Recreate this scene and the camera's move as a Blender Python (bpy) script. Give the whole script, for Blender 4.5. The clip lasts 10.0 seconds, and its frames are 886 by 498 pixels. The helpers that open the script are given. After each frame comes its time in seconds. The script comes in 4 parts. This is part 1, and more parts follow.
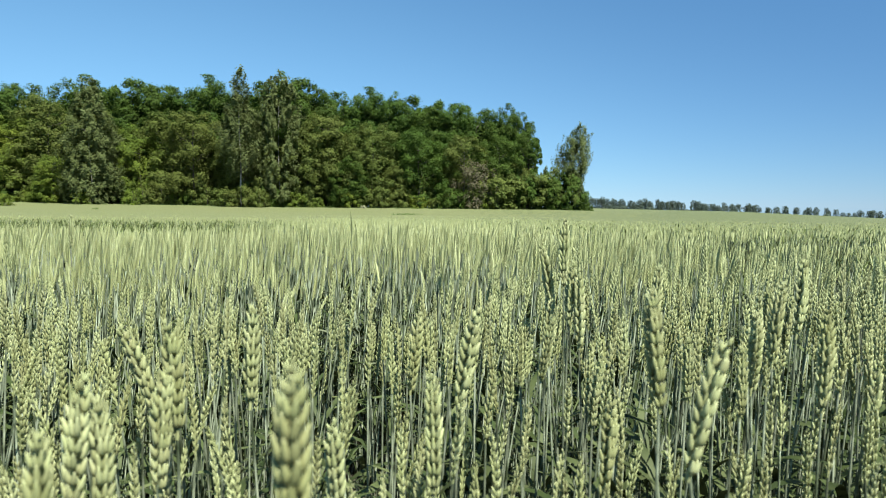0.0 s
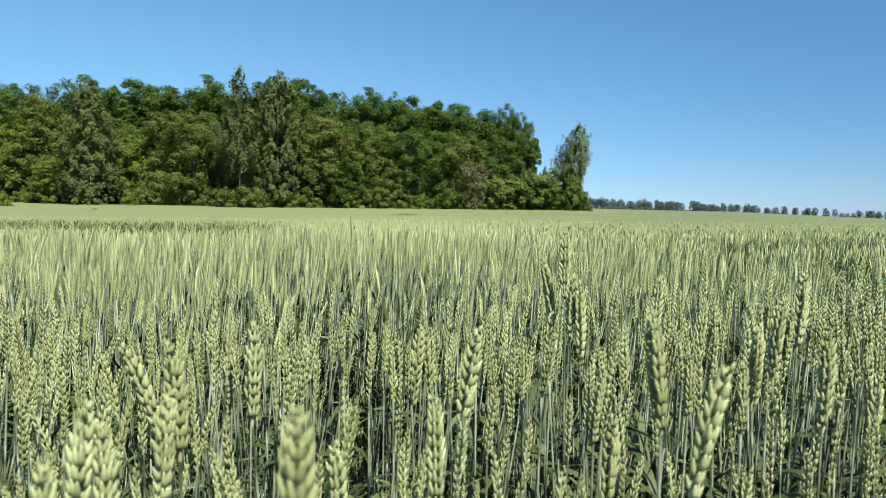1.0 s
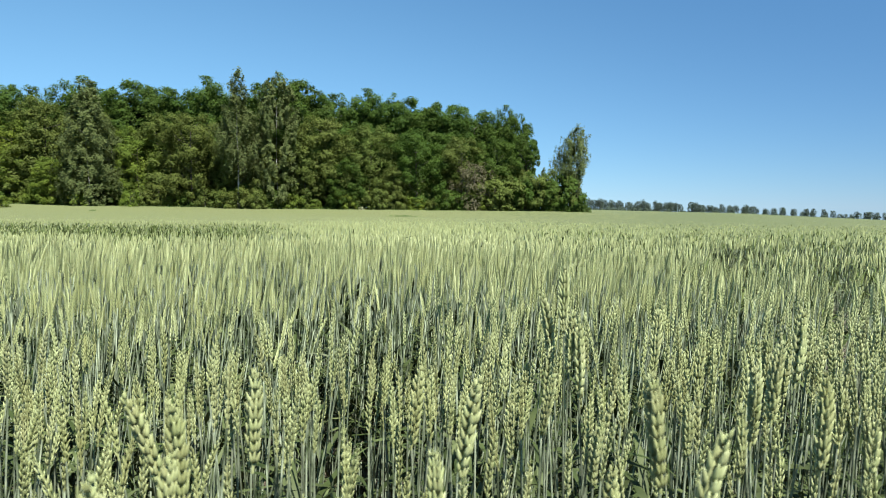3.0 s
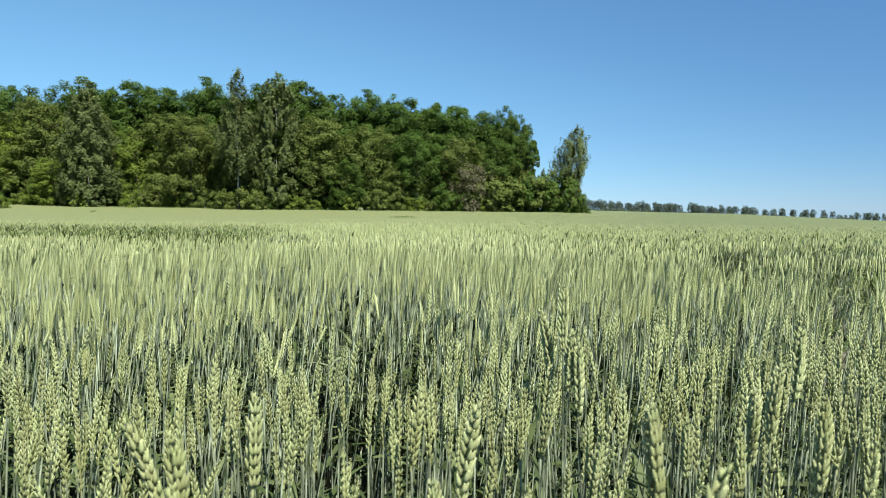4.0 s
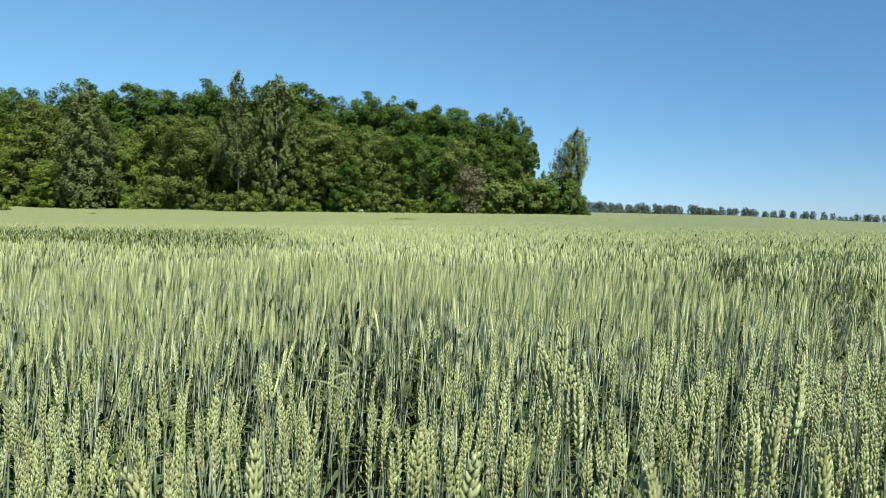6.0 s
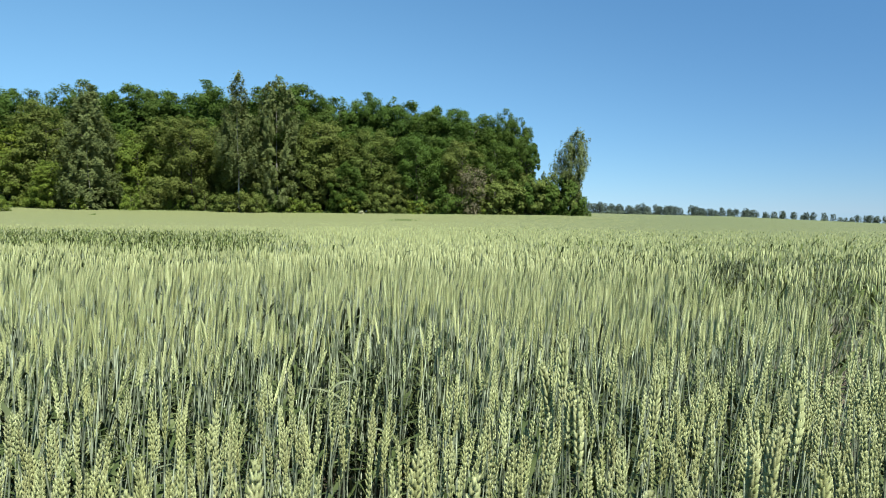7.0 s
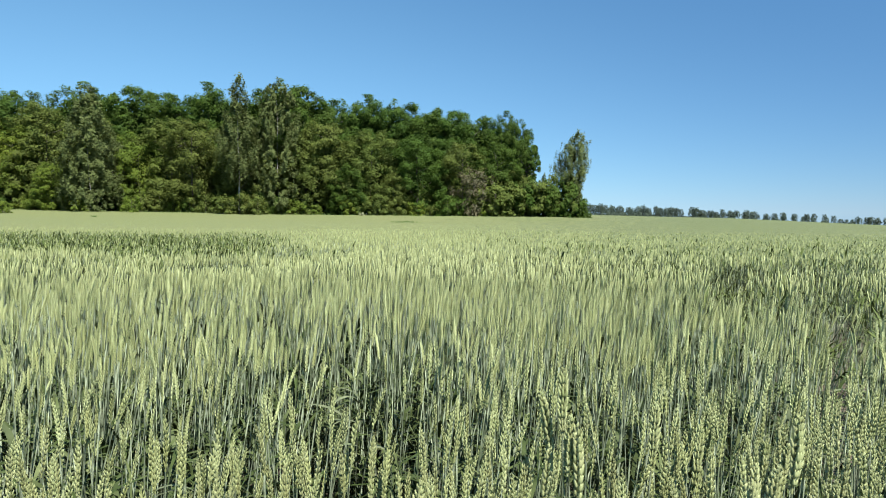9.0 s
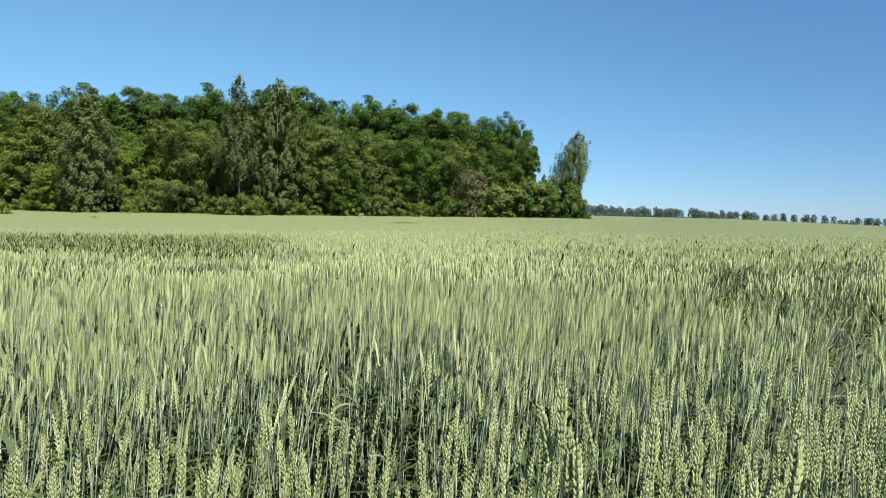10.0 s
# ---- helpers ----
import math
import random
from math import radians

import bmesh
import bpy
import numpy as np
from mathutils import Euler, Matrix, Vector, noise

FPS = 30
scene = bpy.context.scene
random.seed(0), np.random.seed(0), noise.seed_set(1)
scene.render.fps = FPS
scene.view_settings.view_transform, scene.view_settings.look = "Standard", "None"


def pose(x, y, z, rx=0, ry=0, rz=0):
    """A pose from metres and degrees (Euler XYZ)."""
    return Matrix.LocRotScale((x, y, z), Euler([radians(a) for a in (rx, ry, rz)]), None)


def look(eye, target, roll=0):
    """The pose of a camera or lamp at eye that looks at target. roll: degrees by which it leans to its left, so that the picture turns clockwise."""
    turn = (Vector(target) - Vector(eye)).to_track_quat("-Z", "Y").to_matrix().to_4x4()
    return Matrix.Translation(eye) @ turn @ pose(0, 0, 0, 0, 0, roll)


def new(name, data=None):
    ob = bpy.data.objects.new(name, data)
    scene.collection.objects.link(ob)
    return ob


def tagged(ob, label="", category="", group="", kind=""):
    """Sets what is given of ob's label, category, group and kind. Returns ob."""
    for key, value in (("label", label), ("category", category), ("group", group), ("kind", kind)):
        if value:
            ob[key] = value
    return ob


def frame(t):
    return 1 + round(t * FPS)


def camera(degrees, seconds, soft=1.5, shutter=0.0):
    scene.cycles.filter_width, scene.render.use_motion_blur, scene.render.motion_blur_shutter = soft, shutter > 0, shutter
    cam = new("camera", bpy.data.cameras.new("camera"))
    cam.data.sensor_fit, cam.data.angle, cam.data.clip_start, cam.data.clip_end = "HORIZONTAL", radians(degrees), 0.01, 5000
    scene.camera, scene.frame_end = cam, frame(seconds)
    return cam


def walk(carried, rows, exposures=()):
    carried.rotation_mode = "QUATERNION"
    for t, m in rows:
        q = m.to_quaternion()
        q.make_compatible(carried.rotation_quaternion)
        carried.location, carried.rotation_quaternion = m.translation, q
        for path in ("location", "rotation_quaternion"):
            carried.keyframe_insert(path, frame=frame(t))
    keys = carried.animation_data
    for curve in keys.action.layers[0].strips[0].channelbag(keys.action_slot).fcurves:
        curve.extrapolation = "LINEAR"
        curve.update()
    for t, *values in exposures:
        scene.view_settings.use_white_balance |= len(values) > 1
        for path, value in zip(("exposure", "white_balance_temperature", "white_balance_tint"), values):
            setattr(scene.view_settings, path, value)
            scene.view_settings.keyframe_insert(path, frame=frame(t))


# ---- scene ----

# ---- camera ----
cam = camera(66.0, 10.0, soft=0.6)
cam.data.dof.use_dof, cam.data.dof.focus_distance, cam.data.dof.aperture_fstop = True, 2.4, 10.0
EYE, TILT, LEAN = 0.98, -3.84, -0.5
# seconds, metres right, metres risen, degrees of yaw and of pitch
ROWS = [
    (0.0, 0.0000, 0.0000, 0.000, 0.000),
    (0.5, -0.0015, 0.0085, -0.037, 0.009),
    (1.0, -0.0027, 0.0175, -0.073, 0.022),
    (1.5, -0.0034, 0.0278, -0.106, 0.039),
    (2.0, -0.0039, 0.0395, -0.136, 0.059),
    (2.5, -0.0042, 0.0522, -0.161, 0.083),
    (4.0, -0.0044, 0.0893, -0.206, 0.169),
    (4.5, -0.0043, 0.1015, -0.210, 0.202),
    (5.0, -0.0042, 0.1131, -0.209, 0.237),
    (5.5, -0.0042, 0.1247, -0.204, 0.272),
    (7.0, -0.0042, 0.1579, -0.170, 0.381),
    (7.5, -0.0042, 0.1688, -0.156, 0.417),
    (8.0, -0.0042, 0.1793, -0.143, 0.453),
    (8.5, -0.0042, 0.1896, -0.133, 0.487),
    (9.0, -0.0042, 0.1997, -0.128, 0.520),
    (9.5, -0.0040, 0.2095, -0.129, 0.551),
    (10.0, -0.0036, 0.2195, -0.140, 0.580),
]
walk(cam, [(t, pose(x, 0, EYE + z, 90 + TILT + pitch, LEAN, yaw)) for t, x, z, yaw, pitch in ROWS],
     exposures=[(0.0, 1.55, 6150, 5), (10.0, 1.55, 6150, 5)])

# ---- light ----
SUN_HIGH, SUN_ROUND = 58.0, 150.0      # degrees above the horizon; degrees clockwise from straight ahead
world = bpy.data.worlds.new("sky")
scene.world = world
world.use_nodes = True
wn = world.node_tree.nodes
sky = wn.new("ShaderNodeTexSky")
sky.sky_type = 'NISHITA'
sky.sun_disc = False
sky.sun_elevation = radians(SUN_HIGH)
sky.sun_rotation = radians(SUN_ROUND)
sky.altitude = 1200
sky.air_density, sky.dust_density, sky.ozone_density = 1.0, 0.0, 5.5
wn["Background"].inputs["Strength"].default_value = 0.0425
a, e = radians(SUN_ROUND), radians(SUN_HIGH)
TO_SUN = (math.sin(a) * math.cos(e), math.cos(a) * math.cos(e), math.sin(e))
links = world.node_tree.links
even = wn.new("ShaderNodeMix")      # a very clear day: the pale rim of the sky is toned down
even.data_type = 'RGBA'
even.inputs["Factor"].default_value = 0.62
way = wn.new("ShaderNodeTexCoord")
dot = wn.new("ShaderNodeVectorMath")      # the blue is deepest at a right angle to the sun
dot.operation = 'DOT_PRODUCT'
dot.inputs[1].default_value = TO_SUN
links.new(way.outputs["Generated"], dot.inputs[0])
square = wn.new("ShaderNodeMath")
square.operation = 'POWER'
square.inputs[1].default_value = 2.0
size = wn.new("ShaderNodeMath")
size.operation = 'ABSOLUTE'
links.new(dot.outputs["Value"], size.inputs[0])
links.new(size.outputs["Value"], square.inputs[0])
glow = wn.new("ShaderNodeMapRange")
glow.inputs["From Max"].default_value = 0.16
links.new(square.outputs["Value"], glow.inputs["Value"])
blue = wn.new("ShaderNodeMix")
blue.data_type = 'RGBA'
blue.inputs["A"].default_value, blue.inputs["B"].default_value = (0.85, 2.35, 4.7, 1), (2.45, 5.3, 8.2, 1)
links.new(glow.outputs["Result"], blue.inputs["Factor"])
links.new(blue.outputs["Result"], even.inputs["B"])
links.new(sky.outputs["Color"], even.inputs["A"])
links.new(even.outputs["Result"], wn["Background"].inputs["Color"])
lamp = bpy.data.lights.new("sun", 'SUN')
lamp.energy, lamp.angle, lamp.color = 5.0, radians(0.5), (1.0, 0.95, 0.87)
sun = new("sun", lamp)
sun.matrix_world = look([60 * c for c in TO_SUN], (0, 0, 0))


# ---- materials ----
def material(name, colour_a, colour_b, scale=20.0, rough=0.6, fine=0.0, bump=0.0, bump_scale=200.0, per_piece=0.0, leafy=0.0, colour_c=None, broad=1.5, coat=0.3):
    """Two colours mixed by noise, a third by broader noise; per_piece varies value by piece; leafy lets light through."""
    m = bpy.data.materials.new(name)
    m.use_nodes = True
    nt = m.node_tree
    n, lk = nt.nodes, nt.links
    bs = n["Principled BSDF"]
    bs.inputs["Roughness"].default_value = rough
    bs.inputs["Specular IOR Level"].default_value = coat
    geo = n.new("ShaderNodeNewGeometry")
    tex = n.new("ShaderNodeTexNoise")
    tex.inputs["Scale"].default_value = scale
    tex.inputs["Detail"].default_value = 4.0
    lk.new(geo.outputs["Position"], tex.inputs["Vector"])
    ramp = n.new("ShaderNodeMapRange")
    ramp.inputs["From Min"].default_value, ramp.inputs["From Max"].default_value = 0.32, 0.68
    lk.new(tex.outputs["Fac"], ramp.inputs["Value"])
    mix = n.new("ShaderNodeMix")
    mix.data_type = 'RGBA'
    mix.inputs["A"].default_value, mix.inputs["B"].default_value = (*colour_a, 1), (*colour_b, 1)
    lk.new(ramp.outputs["Result"], mix.inputs["Factor"])
    out = mix.outputs["Result"]
    if colour_c:
        tex2 = n.new("ShaderNodeTexNoise")
        tex2.inputs["Scale"].default_value = broad
        tex2.inputs["Detail"].default_value = 3.0
        lk.new(geo.outputs["Position"], tex2.inputs["Vector"])
        ramp2 = n.new("ShaderNodeMapRange")
        ramp2.inputs["From Min"].default_value, ramp2.inputs["From Max"].default_value = 0.45, 0.75
        lk.new(tex2.outputs["Fac"], ramp2.inputs["Value"])
        mix2 = n.new("ShaderNodeMix")
        mix2.data_type = 'RGBA'
        mix2.inputs["B"].default_value = (*colour_c, 1)
        lk.new(ramp2.outputs["Result"], mix2.inputs["Factor"])
        lk.new(out, mix2.inputs["A"])
        out = mix2.outputs["Result"]
    if per_piece:
        obj = n.new("ShaderNodeObjectInfo")
        add = n.new("ShaderNodeMath")
        lk.new(geo.outputs["Random Per Island"], add.inputs[0])
        lk.new(obj.outputs["Random"], add.inputs[1])
        val = n.new("ShaderNodeMapRange")
        val.inputs["From Min"].default_value, val.inputs["From Max"].default_value = 0.0, 2.0
        val.inputs["To Min"].default_value, val.inputs["To Max"].default_value = 1 - per_piece, 1 + per_piece
        lk.new(add.outputs["Value"], val.inputs["Value"])
        hsv = n.new("ShaderNodeHueSaturation")
        lk.new(val.outputs["Result"], hsv.inputs["Value"])
        hue = n.new("ShaderNodeMapRange")
        hue.inputs["To Min"].default_value, hue.inputs["To Max"].default_value = 0.494, 0.506
        lk.new(obj.outputs["Random"], hue.inputs["Value"])
        lk.new(hue.outputs["Result"], hsv.inputs["Hue"])
        lk.new(out, hsv.inputs["Color"])
        out = hsv.outputs["Color"]
    lk.new(out, bs.inputs["Base Color"])
    if bump:
        btex = n.new("ShaderNodeTexNoise")
        btex.inputs["Scale"].default_value = bump_scale
        lk.new(geo.outputs["Position"], btex.inputs["Vector"])
        bn = n.new("ShaderNodeBump")
        bn.inputs["Strength"].default_value = bump
        bn.inputs["Distance"].default_value = fine if fine else 0.001
        lk.new(btex.outputs["Fac"], bn.inputs["Height"])
        lk.new(bn.outputs["Normal"], bs.inputs["Normal"])
    if leafy:
        tr = n.new("ShaderNodeBsdfTranslucent")
        lk.new(out, tr.inputs["Color"])
        ms = n.new("ShaderNodeMixShader")
        ms.inputs["Fac"].default_value = leafy
        lk.new(bs.outputs["BSDF"], ms.inputs[1])
        lk.new(tr.outputs["BSDF"], ms.inputs[2])
        lk.new(ms.outputs["Shader"], n["Material Output"].inputs["Surface"])
    return m


EAR = material("wheat_ear", (0.194, 0.210, 0.086), (0.306, 0.318, 0.156), 55, 0.5, 0.0008, 0.3, 900, 0.22, 0.05, (0.186, 0.192, 0.073), 6.0, 0.3)
# Near-black patches in the stem colour stand in for shade down in the crop.
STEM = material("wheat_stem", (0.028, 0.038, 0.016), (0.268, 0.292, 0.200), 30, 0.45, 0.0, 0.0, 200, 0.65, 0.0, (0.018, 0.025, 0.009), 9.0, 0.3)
# Most of the leaf tone is darkened to paint shade between the stalks.
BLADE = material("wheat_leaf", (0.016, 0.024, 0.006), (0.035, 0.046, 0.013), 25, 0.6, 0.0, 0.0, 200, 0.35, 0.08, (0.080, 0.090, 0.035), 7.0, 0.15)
RANK_BLADE = material("rank_green_leaf", (0.046, 0.060, 0.015), (0.088, 0.100, 0.030), 9, 0.7, 0.0, 0.0, 200, 0.4, 0.12, (0.028, 0.042, 0.011), 3.0, 0.1)
CANOPY_DARKER = material("far_darker_wheat", (0.0670, 0.0780, 0.0275), (0.0930, 0.1020, 0.0380), 3.0, 0.8, 0.15, 0.8, 9.0, 0.0, 0.0, (0.0770, 0.0895, 0.0295), 0.05)
SOIL = material("soil", (0.06, 0.045, 0.03), (0.10, 0.08, 0.055), 12, 0.9, 0.02, 0.8, 40, 0.0, 0.0, (0.055, 0.06, 0.032), 0.4)
CANOPY = material("far_wheat", (0.0910, 0.1000, 0.0350), (0.1240, 0.1300, 0.0480), 3.0, 0.8, 0.15, 0.8, 9.0, 0.0, 0.0, (0.1040, 0.1160, 0.0380), 0.05)
OAK = material("oak_leaves", (0.0430, 0.0770, 0.0130), (0.0750, 0.1150, 0.0195), 0.5, 0.6, 0, 0, 1, 0.12, 0.48, (0.0560, 0.0920, 0.0140), 0.12, 0.08)
ASH = material("mixed_leaves", (0.0800, 0.1050, 0.0230), (0.1240, 0.1480, 0.0340), 0.5, 0.6, 0, 0, 1, 0.12, 0.48, (0.0950, 0.1190, 0.0250), 0.12, 0.08)
BIRCH = material("birch_leaves", (0.1090, 0.1350, 0.0460), (0.1550, 0.1820, 0.0650), 0.5, 0.6, 0, 0, 1, 0.10, 0.5, (0.1280, 0.1530, 0.0500), 0.2, 0.08)
SHRUB = material("shrub_leaves", (0.0860, 0.1220, 0.0190), (0.1360, 0.1760, 0.0280), 0.6, 0.6, 0, 0, 1, 0.14, 0.5, (0.1560, 0.1920, 0.0250), 0.12, 0.08)
DRY = material("withered_leaves", (0.080, 0.075, 0.035), (0.116, 0.104, 0.051), 0.8, 0.7, 0, 0, 1, 0.3, 0.4)
# Greyed, bluish leaf colour: the haze of distance is mixed into it.
HAZED_LEAF = material("hazed_tree_leaves", (0.050, 0.070, 0.050), (0.069, 0.090, 0.064), 0.3, 0.9, 0, 0, 1, 0.16, 0.25)
# Paler copy of the wheat leaf: sunlight painted into the blades by the gap.
LIT_BLADE = material("lit_wheat_leaf", (0.075, 0.088, 0.045), (0.13, 0.14, 0.08), 25, 0.7, 0, 0, 1, 0.2, 0.1, None, 1.5, 0.15)
BARK = material("bark", (0.035, 0.031, 0.025), (0.065, 0.057, 0.046), 3, 0.9, 0.03, 0.6, 8)
WHITE_BARK = material("birch_bark", (0.373, 0.357, 0.324), (0.183, 0.166, 0.149), 1.5, 0.8, 0.01, 0.3, 6)
PALE_FLOWERS = material("pale_flowers", (0.26, 0.27, 0.13), (0.40, 0.40, 0.24), 3.0, 0.7, 0, 0, 1, 0.25, 0.3)
GRASS = material("verge_grass", (0.0622, 0.0996, 0.0232), (0.108, 0.141, 0.0373), 0.8, 0.7, 0, 0, 1, 0.35, 0.2)


# ---- the lie of the land ----
LAND_Y = np.array([-4000, 3.0, 20.0, 60.0, 100.0, 130.0, 160.0, 440.0, 4500.0])
LAND_WOOD = np.array([0.0, 0.0, -0.36, -1.0, -1.55, -0.75, -0.5, -2.0, -110.0])
LAND_OPEN = np.array([0.0, 0.0, -0.36, -1.0, -1.55, -1.6, -1.65, -2.0, -110.0])


def land(x, y):
    """Height of the ground: a shallow dip in the field, a slow fall to the right far off, a rise to the left."""
    x, y = np.asarray(x, float), np.asarray(y, float)
    wood, opened = 0.0, 0.0
    for k in (0.85, 0.95, 1.05, 1.15):
        wood = wood + np.interp(y * k, LAND_Y, LAND_WOOD) / 4
        opened = opened + np.interp(y * k, LAND_Y, LAND_OPEN) / 4
    s = np.clip((x - 18) / 25, 0, 1)
    s = s * s * (3 - 2 * s)
    far = np.clip((y - 60) / 340, 0, 1)
    fall = -0.0189 * np.clip(x - 85, -60, 400) * far * s
    fall = fall - 0.026 * np.clip(x - 0.427 * y, 0, 300) * np.clip((y - 40) / 60, 0, 1)
    rise = 0.55 * np.clip((-x - 30) / 50, 0, 1.3) * np.clip((y - 70) / 60, 0, 1)
    return wood * (1 - s) + opened * s + fall + rise


def hollow(x, y):
    """0 in full crop, up to 1 where the crop stands low and green."""
    x, y = np.asarray(x, float), np.asarray(y, float)
    ragged = 0.5 + 0.5 * np.sin(1.9 * x + 0.8 * y) * np.sin(1.1 * x - 1.7 * y + 2.0)
    left = np.exp(-((y - 16.8 + 0.10 * (x + 8)) / 7.6) ** 6) / (1 + np.exp(np.clip((x + 0.245 * y) / 0.35, -50, 50))) * (0.75 + 0.25 * ragged)
    left2 = np.exp(-((y - 7.0) / 1.3) ** 4) / (1 + np.exp(np.clip((x + 0.32 * y) / 0.3, -50, 50))) * np.clip(3 * ragged - 1.3, 0, 0.9)
    right = 0.85 * np.exp(-(((x - 0.425 * y) / (0.045 * y)) ** 6) - ((y - 5.2) / 1.8) ** 6)
    track = 0.8 * np.exp(-(((x - 0.53 * y) / (0.10 * y)) ** 6) - ((y - 4.1) / 0.75) ** 6)
    beside = 0.5 * np.exp(-(((x - 0.67 * y) / (0.06 * y)) ** 6) - ((y - 3.4) / 0.8) ** 4)
    gap = np.exp(-((x - 0.598 * y) / (0.034 * y)) ** 6 - ((y - 3.1) / 1.3) ** 6)
    left3 = 0.8 * np.exp(-((x + 2.5) / 1.4) ** 4 - ((y - 8.7) / 0.75) ** 4)
    mid = 0.9 * np.exp(-((x - 1.55) / 0.6) ** 4 - ((y - 9.2) / 0.6) ** 4) + 0.75 * np.exp(-((x + 1.6) / 0.42) ** 4 - ((y - 8.0) / 0.45) ** 4)
    far = np.exp(-((x + 4.6) / 4.0) ** 4 - ((y - 98.0) / 6.0) ** 4)
    return np.clip(left + left2 + left3 + right + track + beside + gap + mid + far, 0, 1)


# ---- mesh makers ----
def raw_mesh(name, verts, tris, mats, which=None, smooth=False, normals=None):
    me = bpy.data.meshes.new(name)
    verts, tris = np.asarray(verts, np.float32), np.asarray(tris, np.int32)
    me.vertices.add(len(verts))
    me.vertices.foreach_set("co", verts.ravel())
    me.loops.add(len(tris) * 3)
    me.loops.foreach_set("vertex_index", tris.ravel())
    me.polygons.add(len(tris))
    me.polygons.foreach_set("loop_start", np.arange(0, len(tris) * 3, 3, dtype=np.int32))
    for m in mats:
        me.materials.append(m)
    if which is not None:
        me.polygons.foreach_set("material_index", np.asarray(which, np.int32))
    me.polygons.foreach_set("use_smooth", np.full(len(tris), smooth) if isinstance(smooth, bool) else smooth)
    me.update(calc_edges=True)
    if normals is not None:
        me.normals_split_custom_set_from_vertices(normals)
    return me


class Pile:
    """Gathers pieces of triangles with their material."""

    def __init__(self):
        self.v, self.f, self.m, self.k, self.n = [], [], [], [], 0

    def add(self, v, f, m=0, k=0.0):
        v, f = np.asarray(v, float).reshape(-1, 3), np.asarray(f, int).reshape(-1, 3)
        self.v.append(v)
        self.f.append(f + self.n)
        self.m.append(np.full(len(f), m))
        self.k.append(np.full(len(v), float(k)))
        self.n += len(v)

    def arrays(self):
        return np.concatenate(self.v), np.concatenate(self.f), np.concatenate(self.m), np.concatenate(self.k)


def tube(points, radii, sides=6):
    """A tapered tube along points."""
    points = np.asarray(points, float)
    v, f = [], []
    for i, (p, r) in enumerate(zip(points, radii)):
        d = points[min(i + 1, len(points) - 1)] - points[max(i - 1, 0)]
        d = d / (np.linalg.norm(d) + 1e-9)
        u = np.cross(d, (0.31, 0.95, 0.05))
        u /= np.linalg.norm(u) + 1e-9
        w = np.cross(d, u)
        for s in range(sides):
            a = 2 * math.pi * s / sides
            v.append(p + r * (math.cos(a) * u + math.sin(a) * w))
    for i in range(len(points) - 1):
        for s in range(sides):
            a, b = i * sides + s, i * sides + (s + 1) % sides
            f += [(a, b, b + sides), (a, b + sides, a + sides)]
    return np.array(v), np.array(f)


def seed_shape(length, wide, deep, rings, sides, tip=0.25):
    """A plump grain husk, base at the origin, pointing up."""
    v, f = [(0, 0, 0)], []
    for r in range(1, rings + 1):
        t = r / (rings + 1)
        s = math.sin(math.pi * t ** 0.9) ** 0.62 * (1 - tip * t)
        for k in range(sides):
            a = 2 * math.pi * k / sides
            v.append((wide / 2 * s * math.cos(a), deep / 2 * s * math.sin(a), length * t))
    v.append((0, 0, length))
    last = len(v) - 1
    for k in range(sides):
        f.append((0, 1 + (k + 1) % sides, 1 + k))
        f.append((last, last - sides + k, last - sides + (k + 1) % sides))
    for r in range(rings - 1):
        for k in range(sides):
            a, b = 1 + r * sides + k, 1 + r * sides + (k + 1) % sides
            f += [(a, b, b + sides), (a, b + sides, a + sides)]
    return np.array(v), np.array(f)


def turn(v, rx=0.0, ry=0.0, rz=0.0):
    m = np.array(Euler((rx, ry, rz)).to_matrix())
    return np.asarray(v) @ m.T


